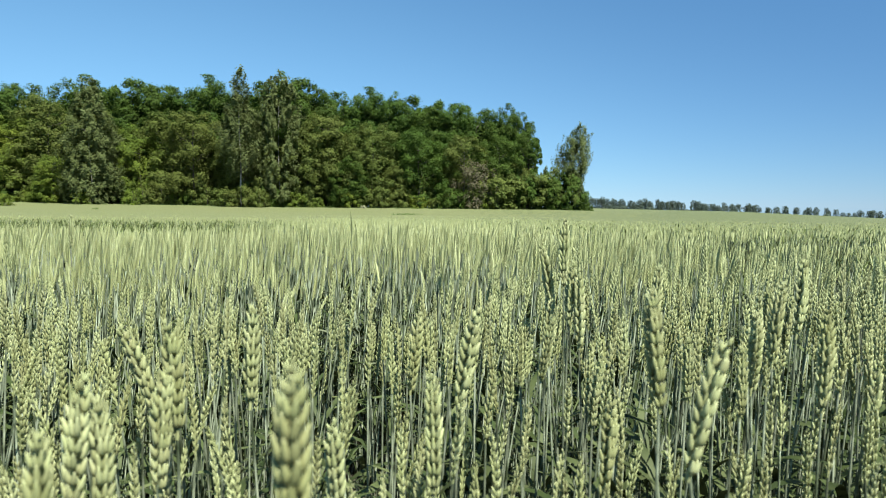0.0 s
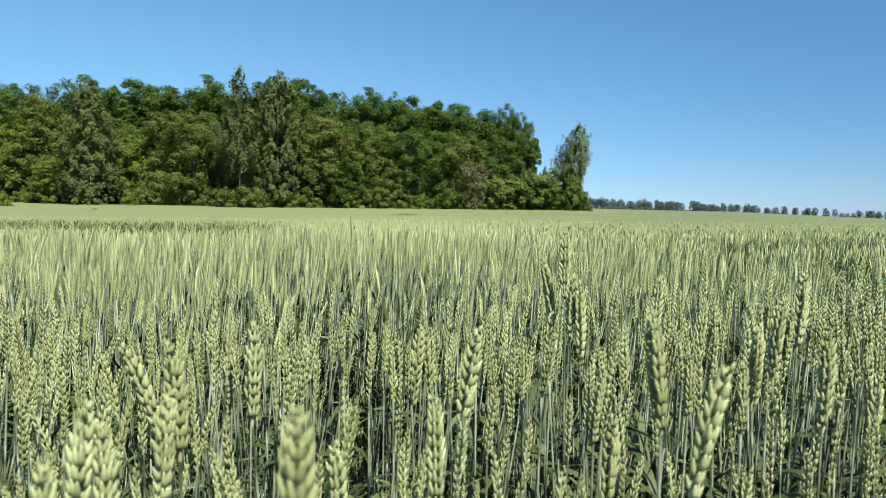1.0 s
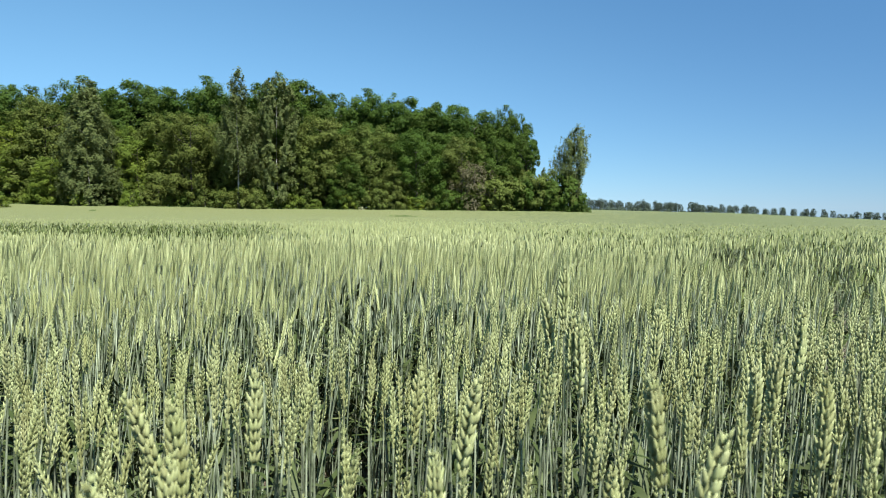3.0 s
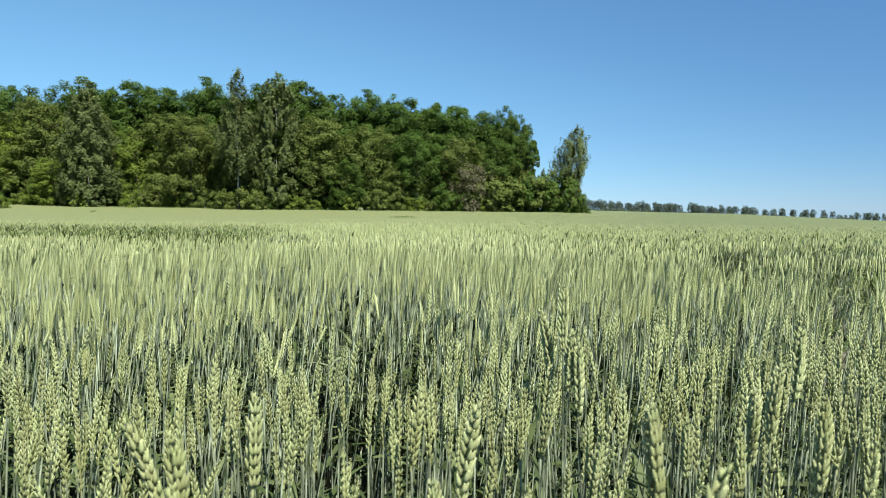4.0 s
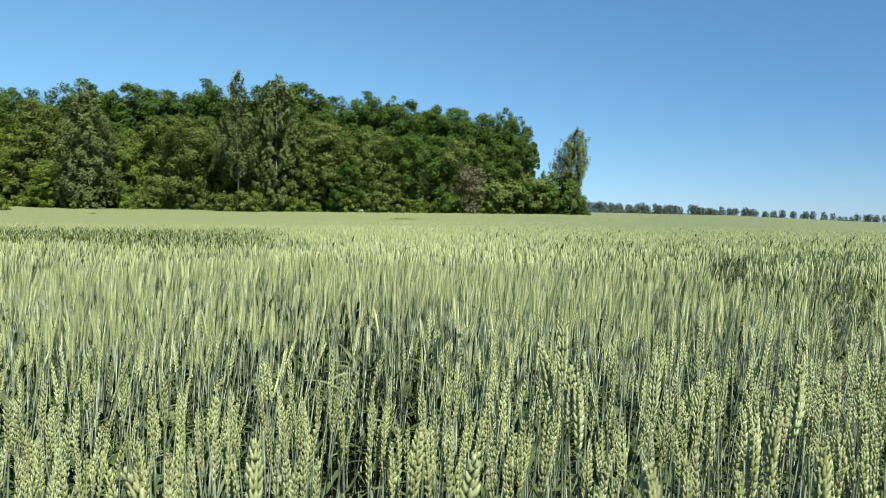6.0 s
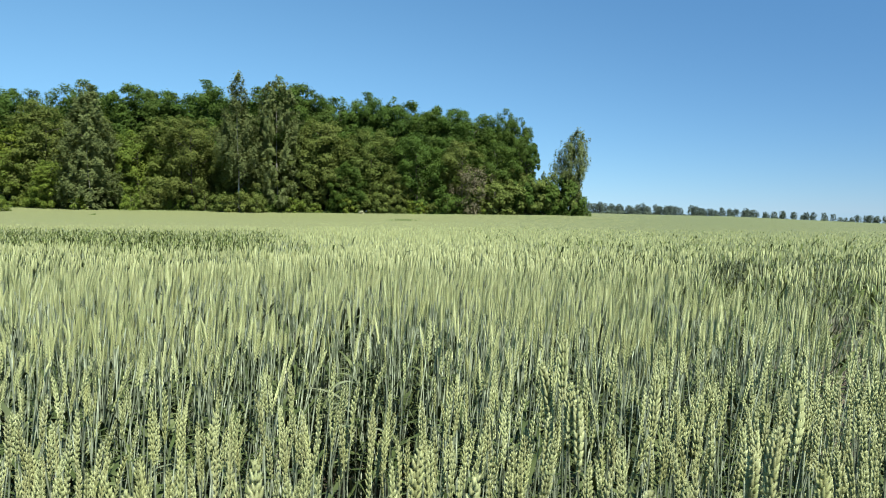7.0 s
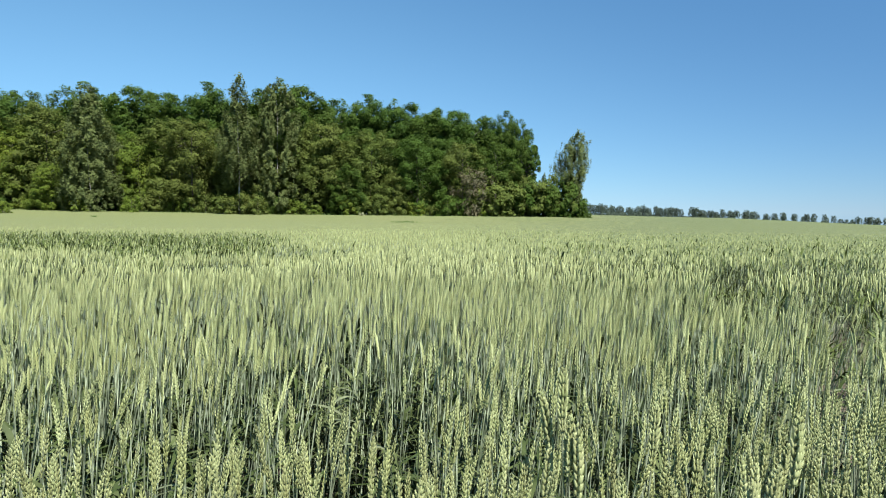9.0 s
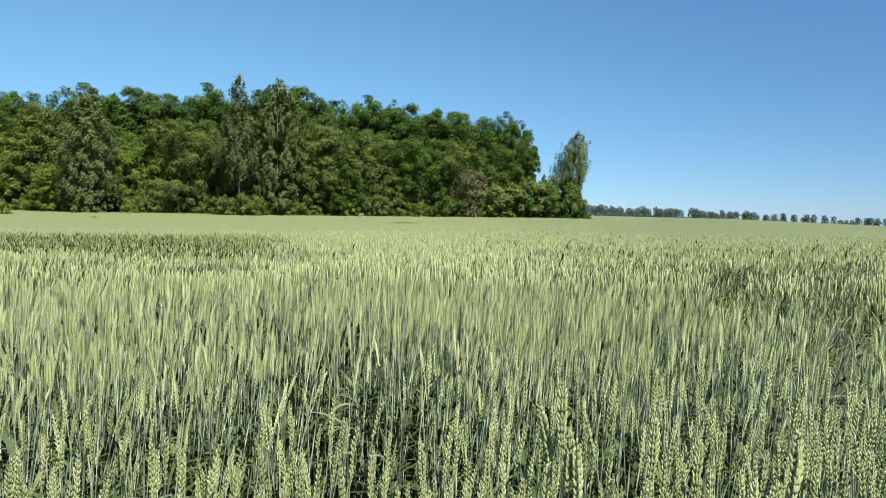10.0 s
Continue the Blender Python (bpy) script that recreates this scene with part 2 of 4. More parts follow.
def ear_pile(rng, detail, length=0.085, k=0.0, pile=None, mat=0):
    """A beardless wheat ear from the origin up. detail 2: two husks a spikelet; 1: one coarse one."""
    pile = pile or Pile()
    fat = {2: 0.70, 1.8: 0.66, 1.5: 0.76, 1: 0.94, 0: 1.0}[detail]
    nodes = {2: 19, 1.8: 19, 1.5: 19, 1: 16, 0: 0}[detail]
    nod = rng.uniform(-0.10, 0.10)
    side_nod = rng.uniform(-0.08, 0.08)
    for i in range(nodes):
        t = i / (nodes - 1)
        z = length * 0.90 * t
        size = (0.74 + 0.48 * math.sin(math.pi * min(1, t * 0.8 + 0.12))) * (1 - 0.35 * max(0, t - 0.75) / 0.25) * rng.uniform(0.92, 1.08)
        side = 1 if i % 2 else -1
        bend = np.array((nod * t * t * length, side_nod * t * t * length, 0))
        if i == nodes - 1:
            side = 0
        if detail > 1.5:
            for fan, out in ((0.22, 0.26), (-0.22, 0.26)):
                own = size * rng.uniform(0.84, 1.16)
                v, f = seed_shape(0.0106 * own, 0.0046 * own, 0.0041 * own, 2, 5 if detail == 2 else 4, 0.55)
                v = turn(v, fan * rng.uniform(0.5, 1.6), side * out * rng.uniform(0.6, 1.6), 0)
                v = (v + (side * 0.0013, -fan * 0.0060 * size, z)) * (fat, fat, 1) + bend
                pile.add(v, f, mat, k)
        elif detail >= 1:
            v, f = seed_shape(0.0098 * size, 0.0042 * size, 0.0062 * size, 2 if detail == 1.5 else 1, 4 if detail == 1.5 else 3)
            v = turn(v, rng.uniform(-0.15, 0.15), side * rng.uniform(0.34, 0.46), 0) * (fat, fat, 1) + (side * 0.0013, 0, z) + bend
            pile.add(v, f, mat, k)
    if detail in (1, 1.5):      # the solid heart of the ear
        v, f = seed_shape(length * 0.95, 0.0046, 0.0044, 2, 3, 0.1)
        v[:, 0] += nod * (v[:, 2] / length) ** 2 * length
        v[:, 1] += side_nod * (v[:, 2] / length) ** 2 * length
        pile.add(v, f, mat, k)
    if detail == 0:      # one knobbly spindle whose rings step from side to side
        v, f = seed_shape(length, 0.0128, 0.0118, 7, 3, 0.1)
        for ring in range(7):
            v[1 + 3 * ring:4 + 3 * ring] += ((0.0017 if ring % 2 else -0.0017), 0, 0)
        v[:, 0] += nod * (v[:, 2] / length) ** 2 * length
        pile.add(v, f, mat, k)
    if detail > 1.5:
        v, f = tube([(0, 0, -0.004), (nod * 0.2 * length, 0, length * 0.5), (nod * 0.7 * length, side_nod * 0.7 * length, length * 0.9)], (0.0016, 0.0015, 0.0008), 4)
        pile.add(v, f, mat, k)
    return pile


def spikelet_pile(rng):
    """One spikelet of a fine ear: three plump husks fanned side by side, pointing up and out along x."""
    pile = Pile()
    for fan, out in ((0, 0.27), (0.24, 0.17), (-0.24, 0.17)):
        v, f = seed_shape(0.0112 * rng.uniform(0.88, 1.12), 0.0049, 0.0044, 4, 6, 0.6)
        v = turn(v, fan * rng.uniform(0.5, 1.5), out * rng.uniform(0.7, 1.4), 0)
        pile.add((v + (0.0015, -fan * 0.0070, 0)) * (1.05, 1.05, 1), f)
    return pile


def blade_strip(rng, length, wide, rise, segs):
    """A leaf blade that leaves the stem, arches and droops; root at the origin."""
    v, f = [], []
    droop, twist = rng.uniform(1.2, 2.8), rng.uniform(-0.9, 0.9)
    x, z, a = 0.0, 0.0, rise
    for i in range(segs + 1):
        t = i / segs
        w = wide * (0.55 + 0.45 * math.sin(math.pi * min(1, t + 0.25))) * (1 - t ** 3)
        tw = twist * t
        v += [(x, -w / 2 * math.cos(tw), z - w / 2 * math.sin(tw)), (x, w / 2 * math.cos(tw), z + w / 2 * math.sin(tw))]
        x += math.cos(a) * length / segs
        z += math.sin(a) * length / segs
        a -= droop / segs
    for i in range(segs):
        f += [(2 * i, 2 * i + 2, 2 * i + 1), (2 * i + 1, 2 * i + 2, 2 * i + 3)]
    return np.array(v), np.array(f)


def part(name, me, parent, m=None, label=""):
    ob = new(name, me)
    ob.parent = parent
    if m is not None:
        ob.matrix_local = m
    return tagged(ob, label)


# ---- ground ----
def ground_sheet():
    rad = np.concatenate([[0.0], np.geomspace(0.4, 4200, 90)])
    ang = np.linspace(-math.pi, math.pi, 145)[:-1]
    v = [(0, 0, 0)]
    for r in rad[1:]:
        xs, ys = r * np.sin(ang), r * np.cos(ang)
        zs = land(xs, ys)
        v += list(zip(xs, ys, zs))
    n = len(ang)
    f = [(0, 1 + (k + 1) % n, 1 + k) for k in range(n)]
    for i in range(len(rad) - 2):
        for k in range(n):
            a, b = 1 + i * n + k, 1 + i * n + (k + 1) % n
            f += [(a, b, b + n), (a, b + n, a + n)]
    return tagged(new("ground", raw_mesh("ground", v, f, [SOIL], smooth=True)), "brown soil of a gently dipping wheat field", "ground", kind="structure")


ground_sheet()


def far_canopy():
    """The closed top of the crop where single stalks can no longer be told apart."""
    rng = np.random.default_rng(4)
    ang = np.radians(np.linspace(-46, 46, 230))
    ys = np.concatenate([np.geomspace(8.0, 131.0, 120), np.geomspace(134.0, 470.0, 32)])
    v = []
    for a in ang:
        xs = ys * math.tan(a)
        fade = np.clip((ys - 9) / 21, 0, 1) ** 0.7
        zs = land(xs, ys) + 0.58 + 0.22 * fade - 0.62 * hollow(xs, ys) + rng.normal(0, 0.022, len(ys))
        zs[0] -= 0.6
        zs[-1] -= 0.9
        v.append(np.c_[xs, ys, zs])
    v = np.concatenate(v)
    n = len(ys)
    i, j = np.meshgrid(np.arange(len(ang) - 1), np.arange(n - 1), indexing="ij")
    open_field = (j < 119) | (np.tan(ang)[i] > 0.203)
    p = (i * n + j)[open_field].ravel()
    f = np.concatenate([np.c_[p, p + n, p + n + 1], np.c_[p, p + n + 1, p + 1]])
    # the same field beside and behind the camera
    side = np.radians(np.linspace(38, 322, 96))
    rad = np.geomspace(4.3, 131, 44)
    a, d = np.meshgrid(side, rad, indexing="ij")
    xs, ys = d * np.sin(a), d * np.cos(a)
    zs = land(xs, ys) + 0.34 + 0.32 * np.clip((d - 4.3) / 3, 0, 1) + rng.normal(0, 0.03, xs.shape)
    k = len(rad)
    i, j = np.meshgrid(np.arange(len(side) - 1), np.arange(k - 1), indexing="ij")
    p = (i * k + j).ravel() + len(v)
    v = np.concatenate([v, np.stack([xs, ys, zs], -1).reshape(-1, 3)])
    f = np.concatenate([f, np.c_[p, p + k, p + k + 1], np.c_[p, p + k + 1, p + 1]])
    # darker and a little greener towards the open side, in a ragged change
    mid = v[f].mean(axis=1)
    green = rng.uniform(0.0, 0.36, len(f)) < mid[:, 0] / np.maximum(mid[:, 1], 1.0)
    return tagged(new("wheat_canopy", raw_mesh("wheat_canopy", v, f, [CANOPY, CANOPY_DARKER], green)), "pale green closed wheat crop reaching to the wood", "wheat field", kind="stuff")


far_canopy()


# ---- wheat close to the camera: every stalk a thing ----
rng = np.random.default_rng(11)


def stem_mesh(i):
    r = np.random.default_rng(30 + i)
    bx, by = r.uniform(-0.022, 0.022, 2)
    pts = [(bx * math.sin(math.pi * t), by * math.sin(math.pi * t), t) for t in np.linspace(0, 1, 8)]
    p = Pile()
    v, f = tube(pts, np.linspace(0.0021, 0.0013, 8), 5)
    p.add(v, f)
    for t in (0.34, 0.66):      # the nodes
        c = np.array((bx * math.sin(math.pi * t), by * math.sin(math.pi * t), t))
        v, f = tube([c - (0, 0, 0.006), c, c + (0, 0, 0.006)], (0.0018, 0.0029, 0.0018), 5)
        p.add(v, f)
    v, f, m, k = p.arrays()
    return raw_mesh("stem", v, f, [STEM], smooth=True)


def ear_mesh(i, detail):
    r = np.random.default_rng(60 + 10 * detail + i)
    v, f, m, k = ear_pile(r, detail, r.uniform(0.080, 0.092)).arrays()
    return raw_mesh("ear", v, f, [EAR], smooth=True)


def leaf_mesh(i):
    r = np.random.default_rng(90 + i)
    v, f = blade_strip(r, r.uniform(0.13, 0.23), r.uniform(0.010, 0.015), r.uniform(0.6, 1.25), 7)
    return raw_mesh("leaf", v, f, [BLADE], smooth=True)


STEMS = [stem_mesh(i) for i in range(6)]
EARS = [ear_mesh(i, 2) for i in range(8)]
LEAVES = [leaf_mesh(i) for i in range(9)]


def spikelet_mesh(i):
    v, f, m, k = spikelet_pile(np.random.default_rng(150 + i)).arrays()
    return raw_mesh("spikelet", v, f, [EAR], smooth=True)


def rachis_mesh():
    v, f = tube([(0, 0, -0.004), (0, 0, 0.04), (0, 0, 0.078)], (0.0016, 0.0015, 0.0008), 5)
    return raw_mesh("ear", v, f, [EAR], smooth=True)


SPIKELETS = [spikelet_mesh(i) for i in range(5)]
RACHIS = rachis_mesh()


def fine_ear(thing, m):
    """An ear whose spikelets are pieces of their own, set to both sides of its axis."""
    ear = part("ear", RACHIS, thing, m)
    nod, side_nod, count = rng.uniform(-0.10, 0.10), rng.uniform(-0.08, 0.08), 19
    for i in range(count):
        t = i / (count - 1)
        size = (0.74 + 0.48 * math.sin(math.pi * min(1, t * 0.8 + 0.12))) * (1 - 0.35 * max(0, t - 0.75) / 0.25) * rng.uniform(0.92, 1.08)
        spin = (0 if i % 2 else math.pi) + rng.normal(0, 0.12)
        at = Matrix.Translation((nod * t * t * 0.085, side_nod * t * t * 0.085, 0.0765 * t))
        part("spikelet", SPIKELETS[rng.integers(5)], ear, at @ Matrix.Rotation(spin, 4, 'Z') @ Matrix.Scale(size, 4))
    return ear


def wheat_stalk(x, y, tip, ears, tilt_x=None, tilt_y=None, label="green wheat stalk with a plump beardless ear", size=None):
    """One stalk whose ear ends at the height tip over the place (x, y)."""
    foot = Vector((x + rng.normal(0, 0.025), y + rng.normal(0, 0.025), float(land(x, y))))
    tx = rng.normal(0, 0.09) if tilt_x is None else tilt_x
    ty = rng.normal(0, 0.07) if tilt_y is None else tilt_y
    up = Vector((tx, ty, 1)).normalized()
    size = size or rng.uniform(0.88, 1.04)
    neck = Vector((x, y, tip)) - up * 0.086 * size
    thing = tagged(new("wheat_stalk"), label, "wheat", "wheat stalks close by")
    thing.location = foot
    way = neck - foot
    zed = way.normalized()
    exe = zed.orthogonal().normalized()
    turned = Matrix.Rotation(rng.uniform(0, 6.28), 3, zed)
    exe = turned @ exe
    why = zed.cross(exe)
    m = Matrix((exe, why, zed)).transposed().to_4x4() @ Matrix.Diagonal((1, 1, way.length, 1))
    stem = part("stem", STEMS[rng.integers(len(STEMS))], thing, m)
    q = up.to_track_quat('Z', 'Y').to_matrix().to_4x4() @ Matrix.Rotation(rng.uniform(0, 6.28), 4, 'Z')
    m = Matrix.Translation(neck - foot) @ q @ Matrix.Diagonal((0.92 * size, 0.92 * size, size, 1))
    if ears is None:
        fine_ear(thing, m)
    else:
        part("ear", ears[rng.integers(len(ears))], thing, m)
    for h in (rng.uniform(0.62, 0.8), rng.uniform(0.3, 0.6)):
        part("leaf", LEAVES[rng.integers(len(LEAVES))], thing, Matrix.Translation(way * h) @ Matrix.Rotation(rng.uniform(0, 6.28), 4, 'Z'))
    return thing


# tall stalks: metres right, metres ahead, height of the tip, lean to the right
TALL = [(-0.062, 0.283, 0.921, 0.02), (-0.232, 0.420, 0.875, 0.00), (-0.219, 0.440, 0.857, 0.06), (-0.212, 0.355, 0.865, 0.05), (-0.304, 0.650, 0.868, -0.30), (-0.211, 0.540, 0.892, 0.02),
        (-0.215, 0.510, 0.859, 0.00), (-0.191, 0.690, 0.882, 0.05), (-0.088, 0.540, 0.812, -0.05), (0.034, 0.650, 0.887, 0.16), (-0.027, 0.800, 0.856, 0.10), (-0.003, 0.570, 0.842, 0.03),
        (0.165, 0.540, 0.920, -0.10), (0.194, 0.470, 0.894, 0.18), (0.168, 0.950, 0.966, -0.02), (0.184, 0.890, 0.902, 0.03), (0.145, 0.970, 0.929, -0.12), (0.371, 0.750, 0.903, 0.03),
        (0.480, 0.890, 0.916, 0.12), (0.397, 0.690, 0.881, 0.05), (0.489, 0.750, 0.812, 0.10), (0.323, 1.000, 0.898, 0.10), (0.162, 0.620, 0.810, 0.10), (0.389, 1.000, 0.867, 0.10),
        (0.379, 0.800, 0.860, 0.10)]
TALL_MORE = [(-0.88, 1.62, 0.95), (0.445, 0.92, 0.877), (0.155, 0.93, 0.858), (0.17, 0.90, 0.911), (0.422, 0.9, 0.849), (0.485, 0.95, 0.858), (0.277, 0.75, 0.839),
             (0.327, 0.95, 0.825), (0.165, 0.72, 0.822), (0.13, 0.78, 0.852), (0.567, 0.9, 0.835), (0.086, 0.9, 0.787), (0.129, 1.0, 0.815), (0.326, 0.72, 0.834),
             (-0.57, 0.95, 0.778), (-0.61, 1.0, 0.768), (-0.12, 1.2, 0.77)]
for x, y, tip, lean in TALL:
    wheat_stalk(x, y, tip, None, lean, 0.0, label="tall green wheat stalk with a plump ear above the crop", size=rng.uniform(1.16, 1.30))
for x, y, tip in TALL_MORE:
    wheat_stalk(x, y, tip, None, label="tall green wheat stalk with a plump ear above the crop")


def swell(x, y):
    """Slow unevenness of the crop's height."""
    return 0.022 * np.sin(2.1 * x + 0.7 * y) + 0.018 * np.sin(1.3 * y - 0.9 * x + 1.7) + 0.012 * np.sin(5.1 * x + 3.7 * y + 0.6)


def sparse(x, y):
    """How thin the crop stands, 0 to 1: clumps and small gaps."""
    a = np.sin(11.3 * x + 4.1 * y + 0.4) * np.sin(6.7 * y - 5.2 * x + 1.1)
    b = np.sin(23.0 * x - 7.7 * y + 2.0) * np.sin(13.1 * y + 9.4 * x)
    thin = 0.5 * np.exp(-((y - 1.38) / 0.30) ** 4) / (1 + np.exp(np.clip((x + 0.12) / 0.06, -40, 40)))
    return np.clip(np.where(y < 1.7, 0.22, 0.32) + np.where(y < 1.7, 0.46, 0.58) * a + np.where(y < 1.7, 0.26, 0.42) * b + thin + np.where(y < 1.7, 0.02, 0.20) * np.clip((x / y - 0.2) / 0.3, 0, 1), 0, np.where(y < 1.7, 0.9, 0.97))


made = 0
while made < 300:
    y = math.sqrt(rng.uniform(0.30 ** 2, 1.06 ** 2))
    x = (1 - 1.9 * rng.uniform(0, 1) ** 1.12) * (0.68 * y + 0.06)
    tip = 0.815 + rng.normal(0, 0.026) - (0.05 if y < 0.6 else 0) + float(swell(x, y))
    if math.hypot(x, y) < 0.30 or min(math.hypot(x - p[0], y - p[1]) for p in TALL) < 0.02:
        continue
    if y < 0.75 and tip > 0.76 + 0.2 * (y - 0.5):
        tip = 0.76 + 0.2 * (y - 0.5) - rng.uniform(0, 0.07)
    wheat_stalk(x, y, tip, EARS)
    made += 1


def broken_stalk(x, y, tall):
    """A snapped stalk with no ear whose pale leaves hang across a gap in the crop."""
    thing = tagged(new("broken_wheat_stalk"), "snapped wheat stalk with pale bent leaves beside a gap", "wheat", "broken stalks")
    thing.location = (x, y, float(land(x, y)))
    part("stem", STEMS[rng.integers(len(STEMS))], thing, Matrix.Diagonal((1, 1, tall, 1)))
    for k in range(3):
        way = rng.choice((0.0, math.pi)) + rng.normal(0, 0.5)
        part("leaf", LIT_LEAVES[rng.integers(len(LIT_LEAVES))], thing, Matrix.Translation((0, 0, tall * rng.uniform(0.75, 1.0))) @ Matrix.Rotation(way, 4, 'Z'), "leaf blade painted pale as if sunlit")
    return thing


LIT_LEAVES = []
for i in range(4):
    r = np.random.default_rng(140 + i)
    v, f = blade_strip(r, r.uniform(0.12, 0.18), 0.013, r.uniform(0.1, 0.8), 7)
    LIT_LEAVES.append(raw_mesh("leaf", v, f, [LIT_BLADE], smooth=True))
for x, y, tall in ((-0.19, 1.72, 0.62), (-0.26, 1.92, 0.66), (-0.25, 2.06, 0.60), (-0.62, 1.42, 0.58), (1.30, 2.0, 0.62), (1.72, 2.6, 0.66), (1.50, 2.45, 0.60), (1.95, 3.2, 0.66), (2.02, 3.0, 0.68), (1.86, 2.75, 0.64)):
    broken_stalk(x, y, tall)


# ---- the rest of the crop ----
def stalk_template(i, detail, leafy=False):
    """One stalk: stem heights are fractions, ear and leaves ride on a fraction of the stem's length."""
    r = np.random.default_rng(200 + int(20 * detail) + i + (100 if leafy else 0))
    p = Pile()
    if detail >= 1:
        bx, by = r.uniform(-0.012, 0.012, 2)
        v, f = tube([(0, 0, 0), (bx, by, 0.5), (0, 0, 1.0)], (0.0020, 0.0018, 0.0014), 3)
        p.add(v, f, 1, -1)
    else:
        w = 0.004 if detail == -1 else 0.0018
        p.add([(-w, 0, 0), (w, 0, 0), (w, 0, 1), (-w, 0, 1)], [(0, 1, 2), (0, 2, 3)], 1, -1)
    if not leafy:
        if detail >= 0:
            ear_pile(r, detail, r.uniform(0.078, 0.092), 1.0, p, 0)
        elif detail == -0.5:
            v, f = seed_shape(0.088, 0.0135, 0.0135, 3, 3, 0.1)
            for ring in range(3):
                v[1 + 3 * ring:4 + 3 * ring] += ((0.0018 if ring % 2 else -0.0018), 0, 0)
            p.add(v, f, 0, 1.0)
        else:
            v, f = seed_shape(0.09, 0.016, 0.016, 1, 3)
            p.add(v, f, 0, 1.0)
    for n in range(5 if detail >= 1 else 3 if leafy else (0 if detail == -1 else 2)):
        v, f = blade_strip(r, r.uniform(0.12, 0.22), r.uniform(0.009, 0.014) * (2.2 if detail == -1 else 1), r.uniform(0.5, 1.3), 3 if detail >= 1 else 1 if not leafy else 2)
        v = turn(v, 0, 0, r.uniform(0, 6.28))
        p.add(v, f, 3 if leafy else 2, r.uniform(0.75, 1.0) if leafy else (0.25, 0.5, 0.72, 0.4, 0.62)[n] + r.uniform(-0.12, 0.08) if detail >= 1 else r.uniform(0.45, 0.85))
    return p.arrays()


def scatter(templates, xs, ys, tips, lean, size=1.0):
    """Stalks from templates at xs, ys whose ears end near the heights tips."""
    V, F, M, n = [], [], [], 0
    pick = rng.integers(len(templates), size=len(xs))
    for t, (tv, tf, tm, tk) in enumerate(templates):
        s = np.where(pick == t)[0]
        if not len(s):
            continue
        L = (tips[s] - 0.085)[:, None]
        rot = rng.uniform(0, 2 * math.pi, len(s))
        c, sn = np.cos(rot)[:, None], np.sin(rot)[:, None]
        grow = size * rng.uniform(0.88, 1.14, len(s))[:, None]
        zl = np.where(tk[None] < -0.5, tv[None, :, 2] * L, L * tk[None] + tv[None, :, 2] * grow)
        px = (c * tv[None, :, 0] - sn * tv[None, :, 1]) * grow
        py = (sn * tv[None, :, 0] + c * tv[None, :, 1]) * grow
        bend = np.clip(zl / L, 0, 1.3) ** 1.7
        lx, ly = rng.normal(0.035, lean, len(s))[:, None], rng.normal(0, lean, len(s))[:, None]
        X = xs[s][:, None] + px + lx * bend
        Y = ys[s][:, None] + py + ly * bend
        Z = land(xs[s], ys[s])[:, None] + zl
        V.append(np.stack([X, Y, Z], -1).reshape(-1, 3))
        F.append((tf[None] + (np.arange(len(s)) * len(tv))[:, None, None] + n).reshape(-1, 3))
        M.append(np.tile(tm, len(s)))
        n += len(s) * len(tv)
    return np.concatenate(V), np.concatenate(F), np.concatenate(M)


def plot(n, near, far, flat=False):
    """Random places ahead of the camera between two distances; flat: thinning out with distance."""
    u = rng.uniform(0, 1, n)
    y = near + (far - near) * u if flat else np.sqrt(near ** 2 + (far ** 2 - near ** 2) * u)
    x = rng.uniform(-1, 1, n) * (0.69 * y + 0.15)
    return x, y


